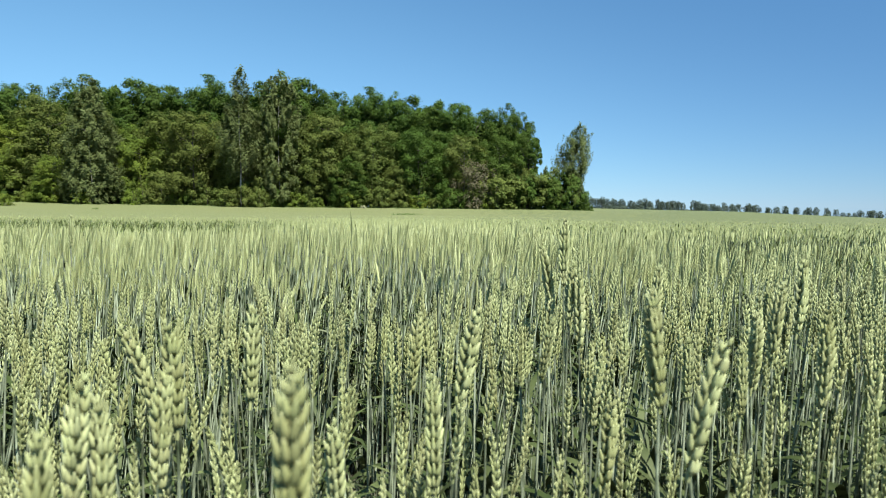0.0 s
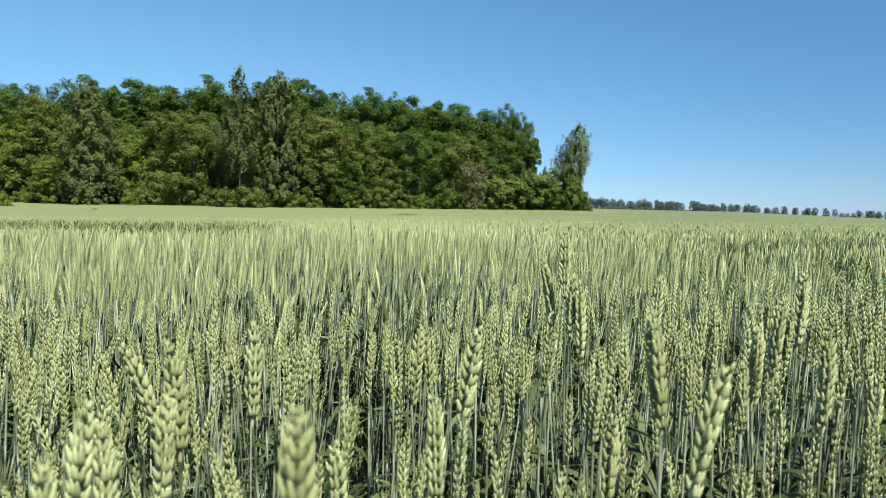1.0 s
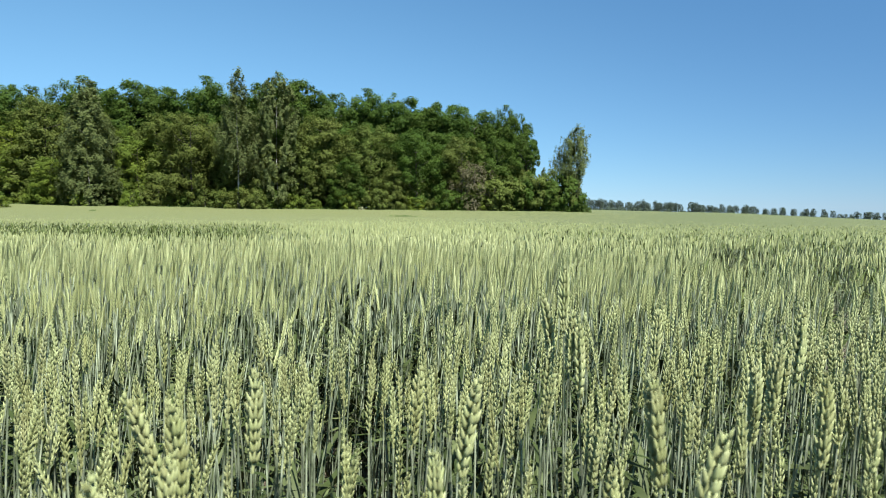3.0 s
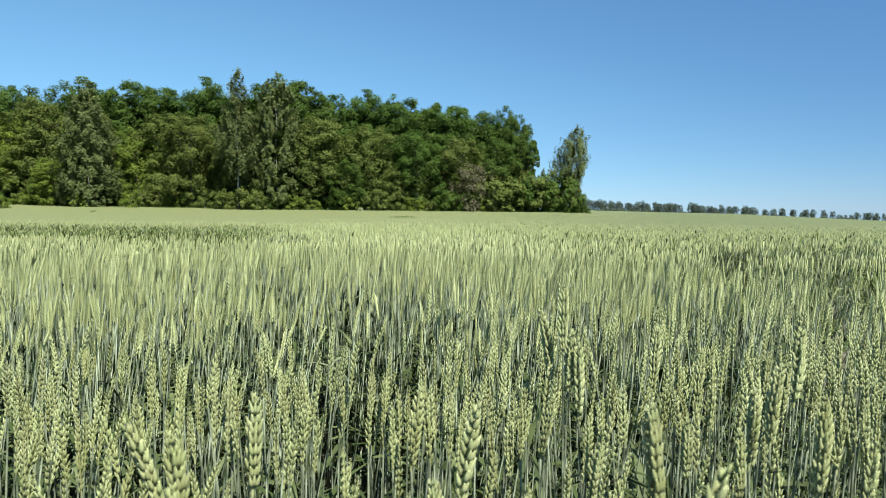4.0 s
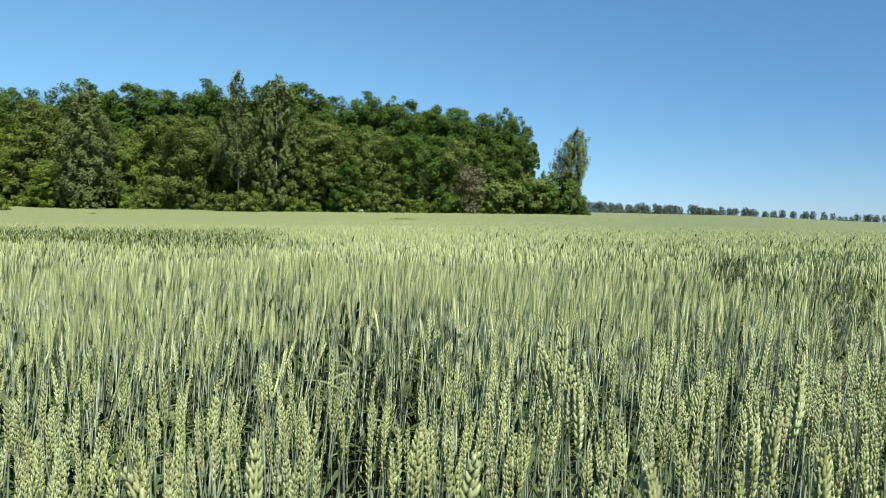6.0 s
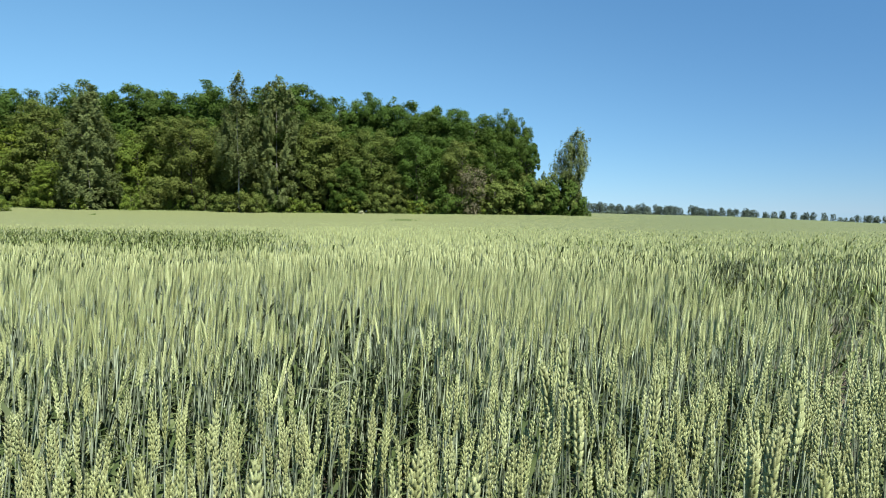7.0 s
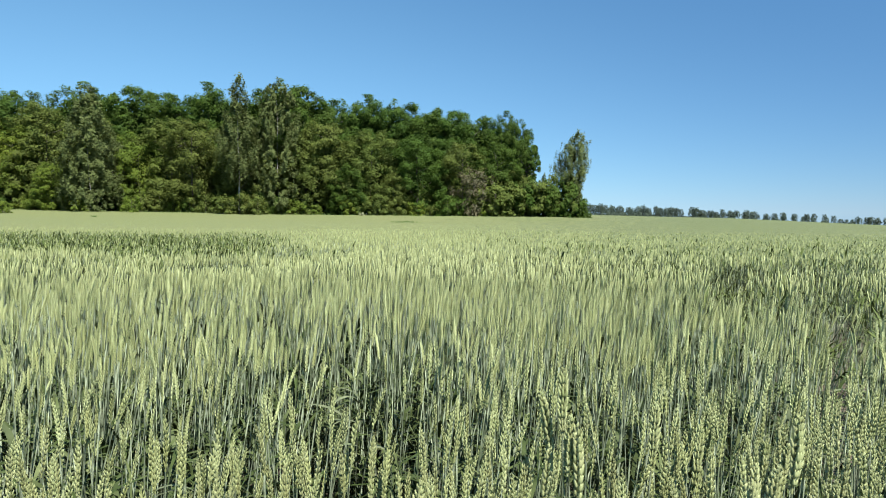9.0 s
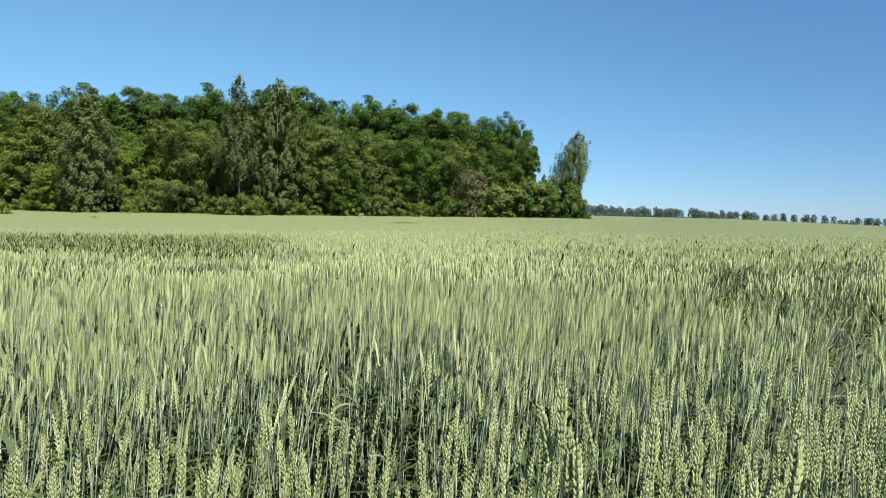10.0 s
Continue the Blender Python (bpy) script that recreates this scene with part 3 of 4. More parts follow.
def crop(near, far, count, detail, flat=False, spread=0.027, lean=0.032):
    x, y = plot(count, near, far, flat)
    hole = (((x + 0.118 * y) / 0.075) ** 2 + ((y - 1.66) / 0.46) ** 2 < 1) | (((x + 0.18 * y) / 0.05) ** 2 + ((y - 1.7) / 0.25) ** 2 < 1)
    hole |= (np.abs(x - 0.600 * y - 0.02 * np.sin(5 * y)) < 0.026 * y) & (y > 1.95) & (y < 4.3)
    x, y = x[~hole], y[~hole]
    h = hollow(x, y)
    h = np.maximum(h, 0.30 * np.clip(x / y / 0.28, 0, 1) * (y > 4.6))
    tips = np.interp(y, (0.6, 1.0, 1.6, 2.2, 4.2), (0.770, 0.800, 0.832, 0.850, 0.785)) + swell(x, y) * np.clip(3 / y, 0.3, 1) + rng.normal(0, spread, len(x)) + (rng.uniform(0, 1, len(x)) < np.where(y > 4, 0.015, 0.05)) * rng.uniform(0.02, 0.06, len(x))
    tips += 0.05 * np.clip((y - 18) / 10, 0, 1)
    tips -= (rng.uniform(0, 1, len(x)) < 0.34) * rng.uniform(0.03, 0.15, len(x)) * ((y > 1.3) & (y < 5.5))      # late tillers
    tips = np.minimum(tips, np.where((y < 4) | (y > 18), 0.925, 0.86))
    tips -= 0.04 * np.clip((-0.15 * y - x) / (0.1 * y), 0, 1) * np.clip((y - 3.5) / 1.5, 0, 1)
    tips -= np.where(y > 7, 0.10, 0.36) * h * rng.uniform(0.6, 1.2, len(x))
    green = (rng.uniform(0, 1, len(x)) < np.where(y > 7, 0.85, 0.75) * h) & (y > 2.4)
    keep = (rng.uniform(0, 1, len(x)) > 0.25 * h + sparse(x, y) * np.clip(6 / y, 0, 1)) & ((h < 0.86) | (y > 3.5))
    out = []
    for leafy, mask in ((False, ~green & keep), (True, green & keep)):
        if mask.any():
            T = [stalk_template(i, detail, leafy) for i in range(10)]
            out.append(scatter(T, x[mask], y[mask], tips[mask], lean, np.interp(near, (1.0, 1.5, 2.6, 6.0), (0.94, 1.06, 1.13, 1.16))))
    return out


pieces = crop(0.62, 1.06, 170, 1.8, False, 0.030, 0.05) + crop(1.06, 1.5, 490, 1.8, False, 0.033, 0.05)
ROUND = list(range(len(pieces)))
pieces += crop(1.5, 2.6, 2100, 1.5, False, 0.033, 0.045) + crop(2.6, 4.2, 4150, 1, False, 0.030, 0.04)
ROUND += [len(pieces)]      # smoothly shaded: the nearest ears and the first knobbly spindles
pieces += crop(4.2, 6.5, 6300, 0, False, 0.028, 0.04) + crop(6.5, 9.0, 7200, -0.5, False, 0.020, 0.04) + crop(9.0, 28.0, 26000, -1, True, 0.018) + crop(28.0, 64.0, 9000, -1, True, 0.020)
# behind and beside the camera
a = rng.uniform(0.60, 2 * math.pi - 0.60, 8000)
d = np.sqrt(rng.uniform(0.4 ** 2, 5.0 ** 2, 8000))
x, y = d * np.sin(a), d * np.cos(a)
free = ((np.abs(x) > 0.69 * y + 0.24) | (y < -0.1)) & (np.hypot(x, y) > 0.42)
x, y = x[free], y[free]
pieces.append(scatter([stalk_template(i, -1, i % 2 == 1) for i in range(10)], x, y, 0.83 + rng.normal(0, 0.03, len(x)), 0.03))
V, F, M, S, n = [], [], [], [], 0
for i, (v, f, m) in enumerate(pieces):
    V.append(v), F.append(f + n), M.append(m), S.append(np.full(len(f), i in ROUND))
    n += len(v)
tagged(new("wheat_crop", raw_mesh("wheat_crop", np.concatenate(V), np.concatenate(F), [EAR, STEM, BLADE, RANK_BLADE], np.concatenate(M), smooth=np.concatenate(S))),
       "dense crop of unripe pale green wheat", "wheat field", kind="stuff")


# ---- trees ----
def leaf_cards(rng, centre, normal, size):
    """Small leaf sprays at the centres, facing about along the normals."""
    n = len(centre)
    nrm = normal + rng.normal(0, 0.40, (n, 3))
    nrm /= np.linalg.norm(nrm, axis=1, keepdims=True) + 1e-9
    u = np.cross(nrm, rng.normal(0, 1, (n, 3)))
    u /= np.linalg.norm(u, axis=1, keepdims=True) + 1e-9
    w = np.cross(nrm, u)
    s = (size * rng.uniform(0.6, 1.3, n))[:, None]
    v = np.stack([centre - u * s * 0.5, centre + u * s * 0.5 - w * s * 0.28, centre + u * s * 0.2 + w * s * 0.55], 1).reshape(-1, 3)
    f = np.arange(3 * n).reshape(-1, 3)
    flip = np.einsum("ij,ij->i", np.cross(v[1::3] - v[::3], v[2::3] - v[::3]), normal) < 0
    f[flip] = f[flip][:, ::-1]
    soft = normal / (np.linalg.norm(normal, axis=1, keepdims=True) + 1e-9) + rng.normal(0, 0.12, (n, 3))
    soft /= np.linalg.norm(soft, axis=1, keepdims=True) + 1e-9
    return v, f, np.repeat(soft, 3, axis=0)


SHAPES = {"oak": (14.0, 25.0), "high_oak": (8.0, 16.0), "ash": (12.0, 18.0), "birch": (9.0, 24.0), "full_birch": (10.5, 26.0), "thin_birch": (8.0, 26.0), "lone_birch": (10.5, 17.5), "shrub": (6.5, 5.5)}      # width and height of the pattern


def crown_lobes(rng, kind):
    """Clumps of a crown: centre as fractions of its width and height, radius as a fraction of its width, and the way its bough bulges."""
    out = []
    boughs, low, high, clumps = {"oak": (24, 0.30, 0.91, 9), "high_oak": (12, 0.58, 0.91, 8), "ash": (34, 0.05, 0.90, 8), "shrub": (14, 0.06, 0.80, 5)}[kind]
    for i in range(boughs):
        t = (i + rng.uniform(0, 1)) / boughs
        z = low + (high - low) * t ** 0.9
        wide = {"oak": 0.37, "high_oak": 0.40, "ash": 0.38, "shrub": 0.36}[kind] * math.sqrt(max(0.03, 1 - ((t - 0.38) / 0.68) ** 2))
        a = 2.4 * i + rng.normal(0, 0.4)
        r = wide * rng.uniform(0.72, 1.05)
        big = rng.uniform(0.105, 0.175) if kind != "shrub" else rng.uniform(0.14, 0.2)
        bulge = np.array((math.cos(a) * r / 0.36, math.sin(a) * r / 0.36, 0.35 + 0.8 * t))
        flat = 0.75 if kind != "shrub" else 1.0      # heights count in the crown's height, which is larger than its width
        for j in range(clumps):
            d = rng.normal(0, 1, 3) + 0.6 * bulge
            d /= np.linalg.norm(d)
            c = np.array((r * math.cos(a), r * math.sin(a), z)) + d * big * rng.uniform(0.55, 1.0) * np.array((1, 1, flat))
            out.append((*c, big * rng.uniform(0.38, 0.62), *bulge))
    return out


def clump_leaves(r, lobes, wide, tall, leaves):
    """Places and facings of the leaves of a broadleaf crown."""
    weight = np.array([l[3] ** 2 for l in lobes])
    count = np.maximum(2, (leaves * weight / weight.sum()).astype(int))
    C, N = [], []
    for (x, y, z, rad, *bulge), n in zip(lobes, count):
        d = r.normal(0, 1, (n, 3))
        d[:, 2] += 0.3
        d /= np.linalg.norm(d, axis=1, keepdims=True)
        q = (r.uniform(0.3, 1.0, n) ** 0.5)[:, None] * (1 + 0.13 * r.normal(0, 1, (n, 1)))
        C.append(np.array((x * wide, y * wide, z * tall)) + d * q * rad * wide * np.array((1, 1, 0.85)))
        N.append(d + 0.55 * np.array(bulge) + (0, 0, 0.25))
    n = leaves // 8      # leaves inside the crown
    d = r.normal(0, 1, (n, 3))
    d /= np.linalg.norm(d, axis=1, keepdims=True)
    d *= (r.uniform(0, 1, n) ** 0.5)[:, None]
    mid = (min(l[2] for l in lobes) + max(l[2] for l in lobes)) / 2
    C.append(np.array((0, 0, mid * tall)) + d * np.array((0.33 * wide, 0.33 * wide, (0.92 - mid) * tall)))
    N.append(d + (0, 0, 0.3))
    return np.concatenate(C), np.concatenate(N)


# half-widths of the birches' crowns by height, and how far they swing aside
BIRCH_FORM = {"birch": ((0.05, 0.15, 0.35, 0.6, 0.8, 0.93, 1.0), (0.40, 0.47, 0.46, 0.38, 0.27, 0.15, 0.04), (0, 0, 0, 0, 0, 0, 0), 170, 0.9),
              "full_birch": ((0.12, 0.3, 0.5, 0.7, 0.85, 0.94, 1.0), (0.36, 0.46, 0.49, 0.46, 0.39, 0.28, 0.10), (0, 0, 0, 0, 0, 0, 0), 210, 0.5),
              "thin_birch": ((0.36, 0.44, 0.55, 0.70, 0.85, 1.0), (0.30, 0.42, 0.42, 0.34, 0.17, 0.06), (0, 0, 0, 0, 0, 0), 95, 1.3),
              "lone_birch": ((0.20, 0.36, 0.47, 0.61, 0.75, 0.82, 0.93, 1.0), (0.09, 0.17, 0.30, 0.39, 0.34, 0.29, 0.15, 0.05), (0.0, -0.06, -0.18, -0.16, -0.08, -0.03, 0.02, 0.0), 110, 1.0)}


def birch_boughs(rng, kind):
    heights, halves, swings, count, hang = BIRCH_FORM[kind]
    out = []
    steps = np.linspace(heights[0], heights[-1], 60)
    share = np.cumsum(np.interp(steps, heights, halves) + 0.03)      # most boughs where the crown is widest
    for i in range(count):
        z = float(np.interp((i + rng.uniform(0, 1)) / count * share[-1], share, steps))
        a = 2.4 * i + rng.normal(0, 0.5)
        r = float(np.interp(z, heights, halves)) * rng.uniform(0.45 if kind == "thin_birch" else 0.70, 1.10)
        out.append((float(np.interp(z, heights, swings)) + r * math.cos(a), r * math.sin(a), z, 0.03, hang))
    return out


def hanging_leaves(r, boughs, wide, tall, leaves):
    """Leaves on thin twigs that hang from rising boughs."""
    C, N = [], []
    each = leaves // len(boughs)
    for x, y, z, rad, hang in boughs:
        twigs = 7
        for k in range(twigs):
            u = 1 - 0.62 * (k / twigs) ** 1.2
            top = np.array((x * wide * u, y * wide * u, (z - 0.07 * (1 - u)) * tall)) + r.normal(0, 0.22, 3)
            drop = hang * r.uniform(0.7, 2.6) * min(1.0, 0.5 + 1.6 * (1 - z))
            n = each // twigs
            t = r.uniform(0, 1, n)
            sway = r.normal(0, 0.10, 2)
            p = top + np.c_[sway[0] * t, sway[1] * t, -drop * t] + r.normal(0, 1, (n, 3)) * (0.17 * (1 - 0.55 * t))[:, None]
            C.append(p)
            N.append(np.array((x * 2.2, y * 2.2, 0.8)) + r.normal(0, 0.35, (n, 3)))
    return np.concatenate(C), np.concatenate(N)


def crown_mesh(seed, kind, mat, leaves, size):
    """A crown of many leaves, scaled to 1 wide and 1 high. Leaf size in metres at the pattern's size."""
    r = np.random.default_rng(seed)
    wide, tall = SHAPES[kind]
    if kind in BIRCH_FORM:
        lobes = birch_boughs(r, kind)
        C, N = hanging_leaves(r, lobes, wide, tall, leaves)
    else:
        lobes = crown_lobes(r, kind)
        C, N = clump_leaves(r, lobes, wide, tall, leaves)
    C[:, 2] = np.clip(C[:, 2], 0.02 * tall, 1.03 * tall)
    v, f, soft = leaf_cards(r, C, N, size)
    return raw_mesh("crown", v / np.array((wide, wide, tall)), f, [mat], smooth=True, normals=soft), lobes


def trunk_mesh(seed, lobes, mat, thick, top):
    r = np.random.default_rng(seed)
    p = Pile()
    b = r.normal(0, 0.012, (6, 2))
    pts = [(b[i, 0] if i else 0, b[i, 1] if i else 0, -0.03 + (top + 0.03) * i / 5) for i in range(6)]
    v, f = tube(pts, thick * np.array((1.25, 1.0, 0.85, 0.65, 0.45, 0.15)), 7)
    p.add(v, f)
    for i in r.permutation(len(lobes))[:18]:
        x, y, z = lobes[i][:3]
        start = np.array((0, 0, max(0.08, z - r.uniform(0.08, 0.2))))
        end = np.array((x, y, z))
        mid = (start + end) / 2 + (0, 0, -0.02)
        v, f = tube([start, mid, end], (thick * 0.30, thick * 0.16, thick * 0.04), 4)
        p.add(v, f, 1)
    v, f, m, k = p.arrays()
    return raw_mesh("trunk", v, f, [mat, BARK], m, smooth=True)


def tree_kind(seed, kind, mat, bark, leaves, size, thick):
    crown, lobes = crown_mesh(seed, kind, mat, leaves, size)
    return crown, trunk_mesh(seed + 500, lobes, bark, thick, 0.94 if kind == "thin_birch" else 0.85)


def plant(kind, name, x, y, tall, wide, label, category="tree", group="", spin=None):
    """Sets a tree; wide is the crown's width in metres."""
    thing = tagged(new(name), label, category, group)
    thing.location = (x, y, float(land(x, y)) - 0.05)
    thing.rotation_euler = (0, 0, rng.uniform(0, 6.28) if spin is None else spin)
    s = Matrix.Diagonal((wide, wide, tall, 1))
    part("trunk", kind[1], thing, s)
    part("crown", kind[0], thing, s)
    return thing


OAKS = [tree_kind(300 + i, "oak", OAK, BARK, 18500, 0.36, 0.016) for i in range(5)]
HIGH_OAK = tree_kind(306, "high_oak", OAK, BARK, 6500, 0.32, 0.025)
LIGHT_ASHES = [tree_kind(330 + i, "ash", SHRUB, BARK, 18500, 0.32, 0.014) for i in range(2)]
ASHES = [tree_kind(320 + i, "ash", ASH, BARK, 18500, 0.32, 0.014) for i in range(4)]
DARK_ASHES = [tree_kind(325 + i, "ash", OAK, BARK, 18500, 0.32, 0.014) for i in range(2)]
BIRCHES = [tree_kind(340, "birch", BIRCH, WHITE_BARK, 28000, 0.32, 0.006), tree_kind(341, "full_birch", BIRCH, WHITE_BARK, 28000, 0.34, 0.006)]
LONE_BIRCH = tree_kind(347, "lone_birch", BIRCH, WHITE_BARK, 25000, 0.24, 0.013)
THIN_BIRCH = tree_kind(345, "thin_birch", BIRCH, WHITE_BARK, 17000, 0.27, 0.014)
SHRUBS = [tree_kind(360 + i, "shrub", SHRUB, BARK, 3200, 0.30, 0.02) for i in range(5)]
DARK_SHRUBS = [tree_kind(370 + i, "shrub", ASH, BARK, 3200, 0.30, 0.02) for i in range(3)]
LEAFY_SHRUBS = [tree_kind(375 + i, "shrub", OAK, BARK, 3200, 0.30, 0.02) for i in range(2)]
FLOWERING = tree_kind(382, "shrub", PALE_FLOWERS, BARK, 500, 0.5, 0.02)
WITHERED = [tree_kind(380, "shrub", DRY, BARK, 3000, 0.22, 0.02)]
UNDERGROWTH = [tree_kind(365 + i, "shrub", ASH, BARK, 1300, 0.5, 0.02) for i in range(3)]
DEEP = [tree_kind(385 + i, "ash", OAK, BARK, 3600, 0.95, 0.016) for i in range(2)]
FARS = [tree_kind(390 + i, ("ash", "oak", "ash", "shrub", "oak")[i], HAZED_LEAF, BARK, 1050, 1.25, 0.02) for i in range(5)]

# the wood's back row: metres right, metres ahead, height
BACK = [(-91.6, 142, 26.3), (-89.4, 147, 25.3), (-79.6, 150, 27.4), (-74.8, 152, 26.4), (-66.7, 148, 26.9), (-62, 150, 27), (-57.8, 152, 26.25),
        (-50.2, 148, 27.25), (-34.1, 140, 26.8), (-31.6, 146, 28.0), (-27.5, 148, 25.0), (-22.2, 150, 25.8), (-16, 150, 25.6), (-10.3, 148, 24.4),
        (-4.8, 148, 24.75), (0.7, 147, 23.75), (7, 150, 22.75), (13, 148, 22.35), (16, 146, 20.55), (17.7, 143, 16.6), (-43.5, 150, 25.25), (-98, 146, 25)]
for i, (x, y, h) in enumerate(BACK):
    plant(HIGH_OAK if x > 17 else OAKS[i % 5], "oak_tree", x, y, h, h * (rng.uniform(0.54, 0.66) if x < 10 else 0.40), "tall dark green broadleaf tree of the wood", group="trees of the wood")
FRONT = [(-84.3, 135, 17.0), (-78.8, 137, 21.2), (-48.7, 134, 19.4), (-23.0, 136, 19.3), (-14.0, 136, 17.1), (-5.0, 136, 16.6), (4.1, 136, 15.6),
         (10.9, 137, 15.2), (-26.7, 135, 15.8), (-60.6, 137, 16.3), (-33.7, 134, 14.5), (-41.0, 136, 14.6), (-9.3, 133, 9.1), (-18.1, 133, 11.2),
         (-55.0, 140, 20.0), (-92.5, 136, 19.0), (14.5, 138, 10.0), (-70.5, 140, 19.0)]
for i, (x, y, h) in enumerate(FRONT):
    plant(LIGHT_ASHES[i % 2] if x < -82 or -62 < x < -59 else DARK_ASHES[i // 2 % 2] if x > -20 and i % 2 else ASHES[i % 4], "edge_tree", x, y, h, h * rng.uniform(0.66, 0.80), "bushy mid-green tree at the wood's edge", group="trees of the wood")
outline = sorted(BACK)
for x in np.arange(-112, 17, 4.0):
    top = float(np.interp(x, [b[0] for b in outline], [b[2] for b in outline])) * rng.uniform(0.89, 0.97)
    plant(DEEP[int(rng.integers(2))], "oak_tree", float(x), 156 + rng.uniform(-2, 4), top, 12.0, "dark broadleaf tree deep in the wood", group="trees of the wood")
for kind, x, y, h, w in ((BIRCHES[0], -66.2, 128.6, 24.4, 12.0), (THIN_BIRCH, -38.0, 128.4, 27.1, 11.0), (LONE_BIRCH, 26.3, 133.5, 17.9, 10.0),
                         (BIRCHES[1], -64.8, 135, 15.5, 7.0), (THIN_BIRCH, 20.6, 138, 9.6, 3.6), (BIRCHES[1], -31.6, 132.4, 26.6, 10.2)):
    plant(kind, "birch_tree", x, y, h, w, "grey-green birch with drooping twigs and white bark", group="birches", spin=0.0 if kind is LONE_BIRCH else None)
x = -100.0
while x < 24.6:
    h = 8.0 * rng.uniform(0.9, 1.1) if x > 8 else rng.choice((3.0, 4.2, 4.6, 6.0)) * rng.uniform(0.85, 1.15)
    plant(SHRUBS[rng.integers(5)] if rng.uniform() < (0.5 if x < 8 else 0.0) else LEAFY_SHRUBS[rng.integers(2)] if rng.uniform() < (0.4 if x < 8 else 0.65) else DARK_SHRUBS[rng.integers(3)], "shrub", x, 131.6 + rng.uniform(-0.6, 1.2), h, h * rng.uniform(0.9, 1.25),
          "leafy green shrub at the foot of the wood", "shrub", "shrubs along the field")
    x += rng.uniform(2.0, 3.8)
x = -102.0
while x < 16:
    h = rng.uniform(6.0, 9.5)
    plant(UNDERGROWTH[rng.integers(3)], "undergrowth_bush", x, 139 + rng.uniform(-1.5, 3), h, h * 1.1, "tall green bush of the wood's undergrowth", "shrub", "undergrowth")
    x += rng.uniform(2.6, 3.8)
plant(DARK_SHRUBS[2], "shrub", 23.3, 133.0, 9.6, 8.0, "tall leafy shrub beside a birch", "shrub", "shrubs along the field")
plant(DARK_SHRUBS[1], "shrub", 18.0, 135.0, 8.8, 8.0, "tall leafy shrub beside a birch", "shrub", "shrubs along the field")
plant(WITHERED[0], "withered_shrub", 6.4, 132.0, 10.6, 9.5, "half-bare brownish shrub among green ones", "shrub")
for x, h in ((-40.6, 4.6), (-37.6, 5.2), (-34.2, 4.4)):
    plant(DARK_SHRUBS[int(h * 10) % 3], "shrub", x, 127.2, h, h * 1.1, "leafy green shrub at the foot of a slender birch", "shrub", "shrubs along the field")
plant(SHRUBS[1], "shrub", -70.0, 131.2, 5.4, 5.6, "leafy green shrub at the foot of a birch", "shrub", "shrubs along the field")
for x in (19.6, 21.8, 23.7, 25.6, 27.2):
    plant(LEAFY_SHRUBS[int(x) % 2], "low_shrub", x, 130.9, 2.5, 3.4, "low dark green shrub at the wood's corner", "shrub", "low shrubs at the corner")
for x, y, h, w in ((-66.4, 125.8, 3.6, 4.3), (-57.4, 126.6, 4.3, 3.6)):
    plant(SHRUBS[int(h)], "shrub", x, y, h, w, "bright yellow-green shrub at the field's edge", "shrub", "shrubs along the field")
plant(LIGHT_ASHES[0], "edge_tree", -73.6, 129.4, 9.8, 8.4, "small light green tree at the wood's edge", group="trees of the wood")
plant(FLOWERING, "flowering_bush", -15.0, 128.6, 1.6, 1.7, "small bush with pale cream flowers by the wood", "shrub")
plant(SHRUBS[0], "shrub", -72.5, 113, 3.2, 3.4, "light green bush standing in the field's margin", "shrub")

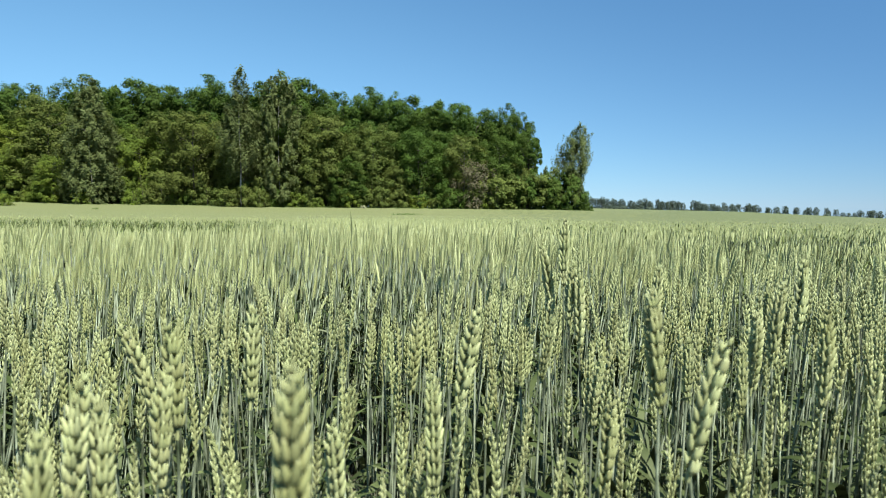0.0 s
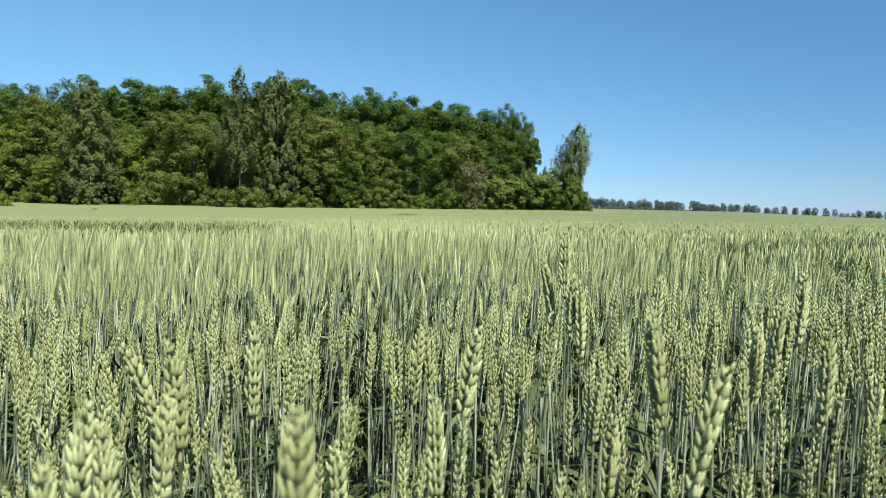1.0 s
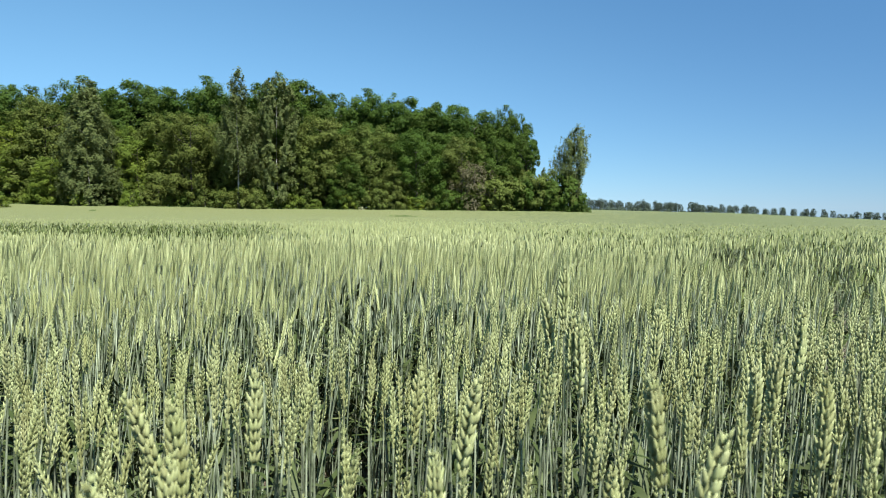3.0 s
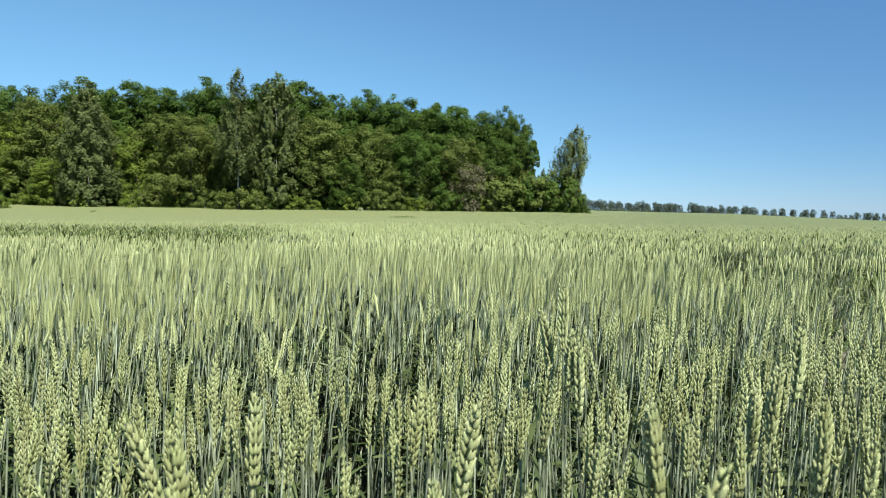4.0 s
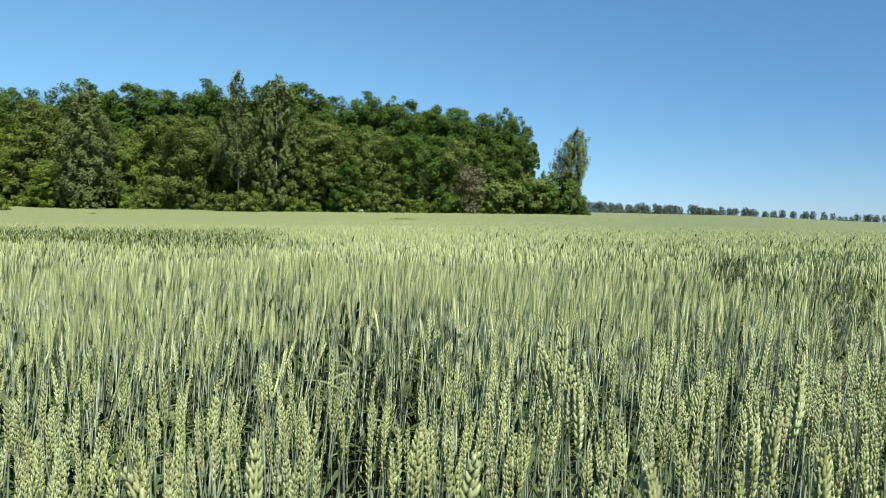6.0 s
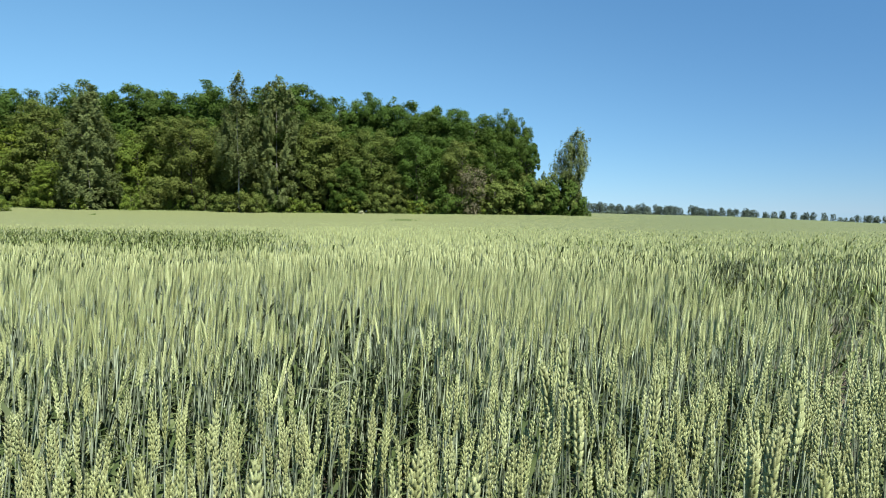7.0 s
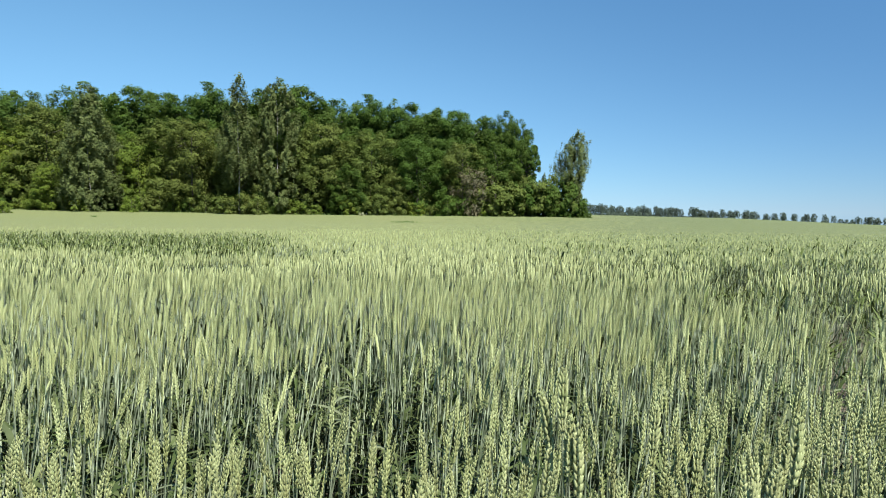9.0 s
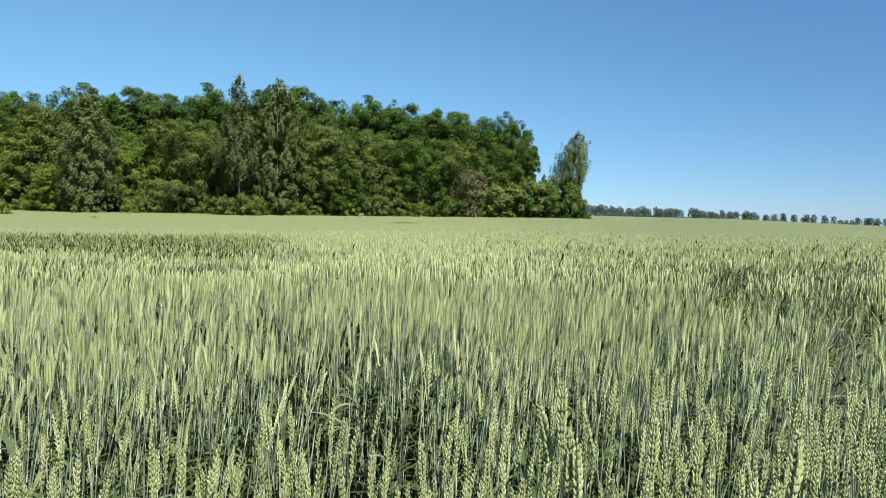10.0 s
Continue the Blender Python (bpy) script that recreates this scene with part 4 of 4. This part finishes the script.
# far windbreak
x = 82.0
while x < 330:
    h = rng.uniform(5.6, 8.4) if x < 160 else rng.uniform(4.6, 7.4)
    if not (151 < x < 154 or (x > 215 and rng.uniform() < 0.12)):
        plant(FARS[(0, 1, 2, 4)[rng.integers(4)]], "windbreak_tree", x, 425 + rng.uniform(-5, 5), h, h * rng.uniform(0.45, 0.8), "small tree of a distant windbreak, haze painted into its leaves", group="distant windbreak")
    x += rng.uniform(1.4, 2.2) if x < 200 else rng.uniform(2.2, 4.0)

x = 80.0
while x < 300:
    h = rng.uniform(2.0, 3.6)
    plant(FARS[3], "windbreak_bush", x, 421 + rng.uniform(-2, 2), h, h * rng.uniform(1.2, 1.8), "low bush of a distant windbreak, haze painted into its leaves", "shrub", "distant windbreak bushes")
    x += rng.uniform(2.0, 4.0) if x < 130 else rng.uniform(5.0, 11.0)


def verge():
    """Rank grass between the crop and the wood."""
    r = np.random.default_rng(8)
    n = 5000
    x, y = r.uniform(-110, 29, n), r.uniform(129.5, 132.0, n)
    p = np.c_[x, y, land(x, y) - 0.05]
    h, a = r.uniform(0.7, 1.3, n), r.uniform(0, 6.28, n)
    side = np.c_[np.cos(a), np.sin(a), np.zeros(n)] * 0.13
    lean = np.c_[r.normal(0, 0.25, (n, 2)), h]
    v = np.stack([p - side, p + side, p + lean], 1).reshape(-1, 3)
    f = np.arange(3 * n).reshape(-1, 3)
    return tagged(new("verge_grass", raw_mesh("verge_grass", v, f, [GRASS])), "rank green grass along the field's edge", "grass", kind="stuff")


verge()


def weed_patch(seed, x0, y0, spread, n, label):
    """Dark weeds that stand over the crop at one spot far out in the field."""
    r = np.random.default_rng(seed)
    x, y = r.normal(x0, spread, n), r.uniform(y0 - 1, y0 + 1, n)
    p = np.c_[x, y, land(x, y)]
    a = r.uniform(0, 6.28, n)
    side = np.c_[np.cos(a), np.sin(a), np.zeros(n)] * 0.11
    top = np.c_[r.normal(0, 0.15, (n, 2)), r.uniform(0.80, 0.94, n) + (0.2 if n < 100 else 0)]
    v = np.stack([p - side, p + side, p + top], 1).reshape(-1, 3)
    f = np.arange(3 * n).reshape(-1, 3)
    return tagged(new("weed_patch", raw_mesh("weed_patch", v, f, [GRASS])), label, "weeds", kind="stuff")


weed_patch(9, -5.4, 98.0, 1.0, 200, "patch of dark green weeds in the wheat")
weed_patch(10, -52.5, 103.5, 0.25, 40, "small tuft of dark weeds in the wheat")
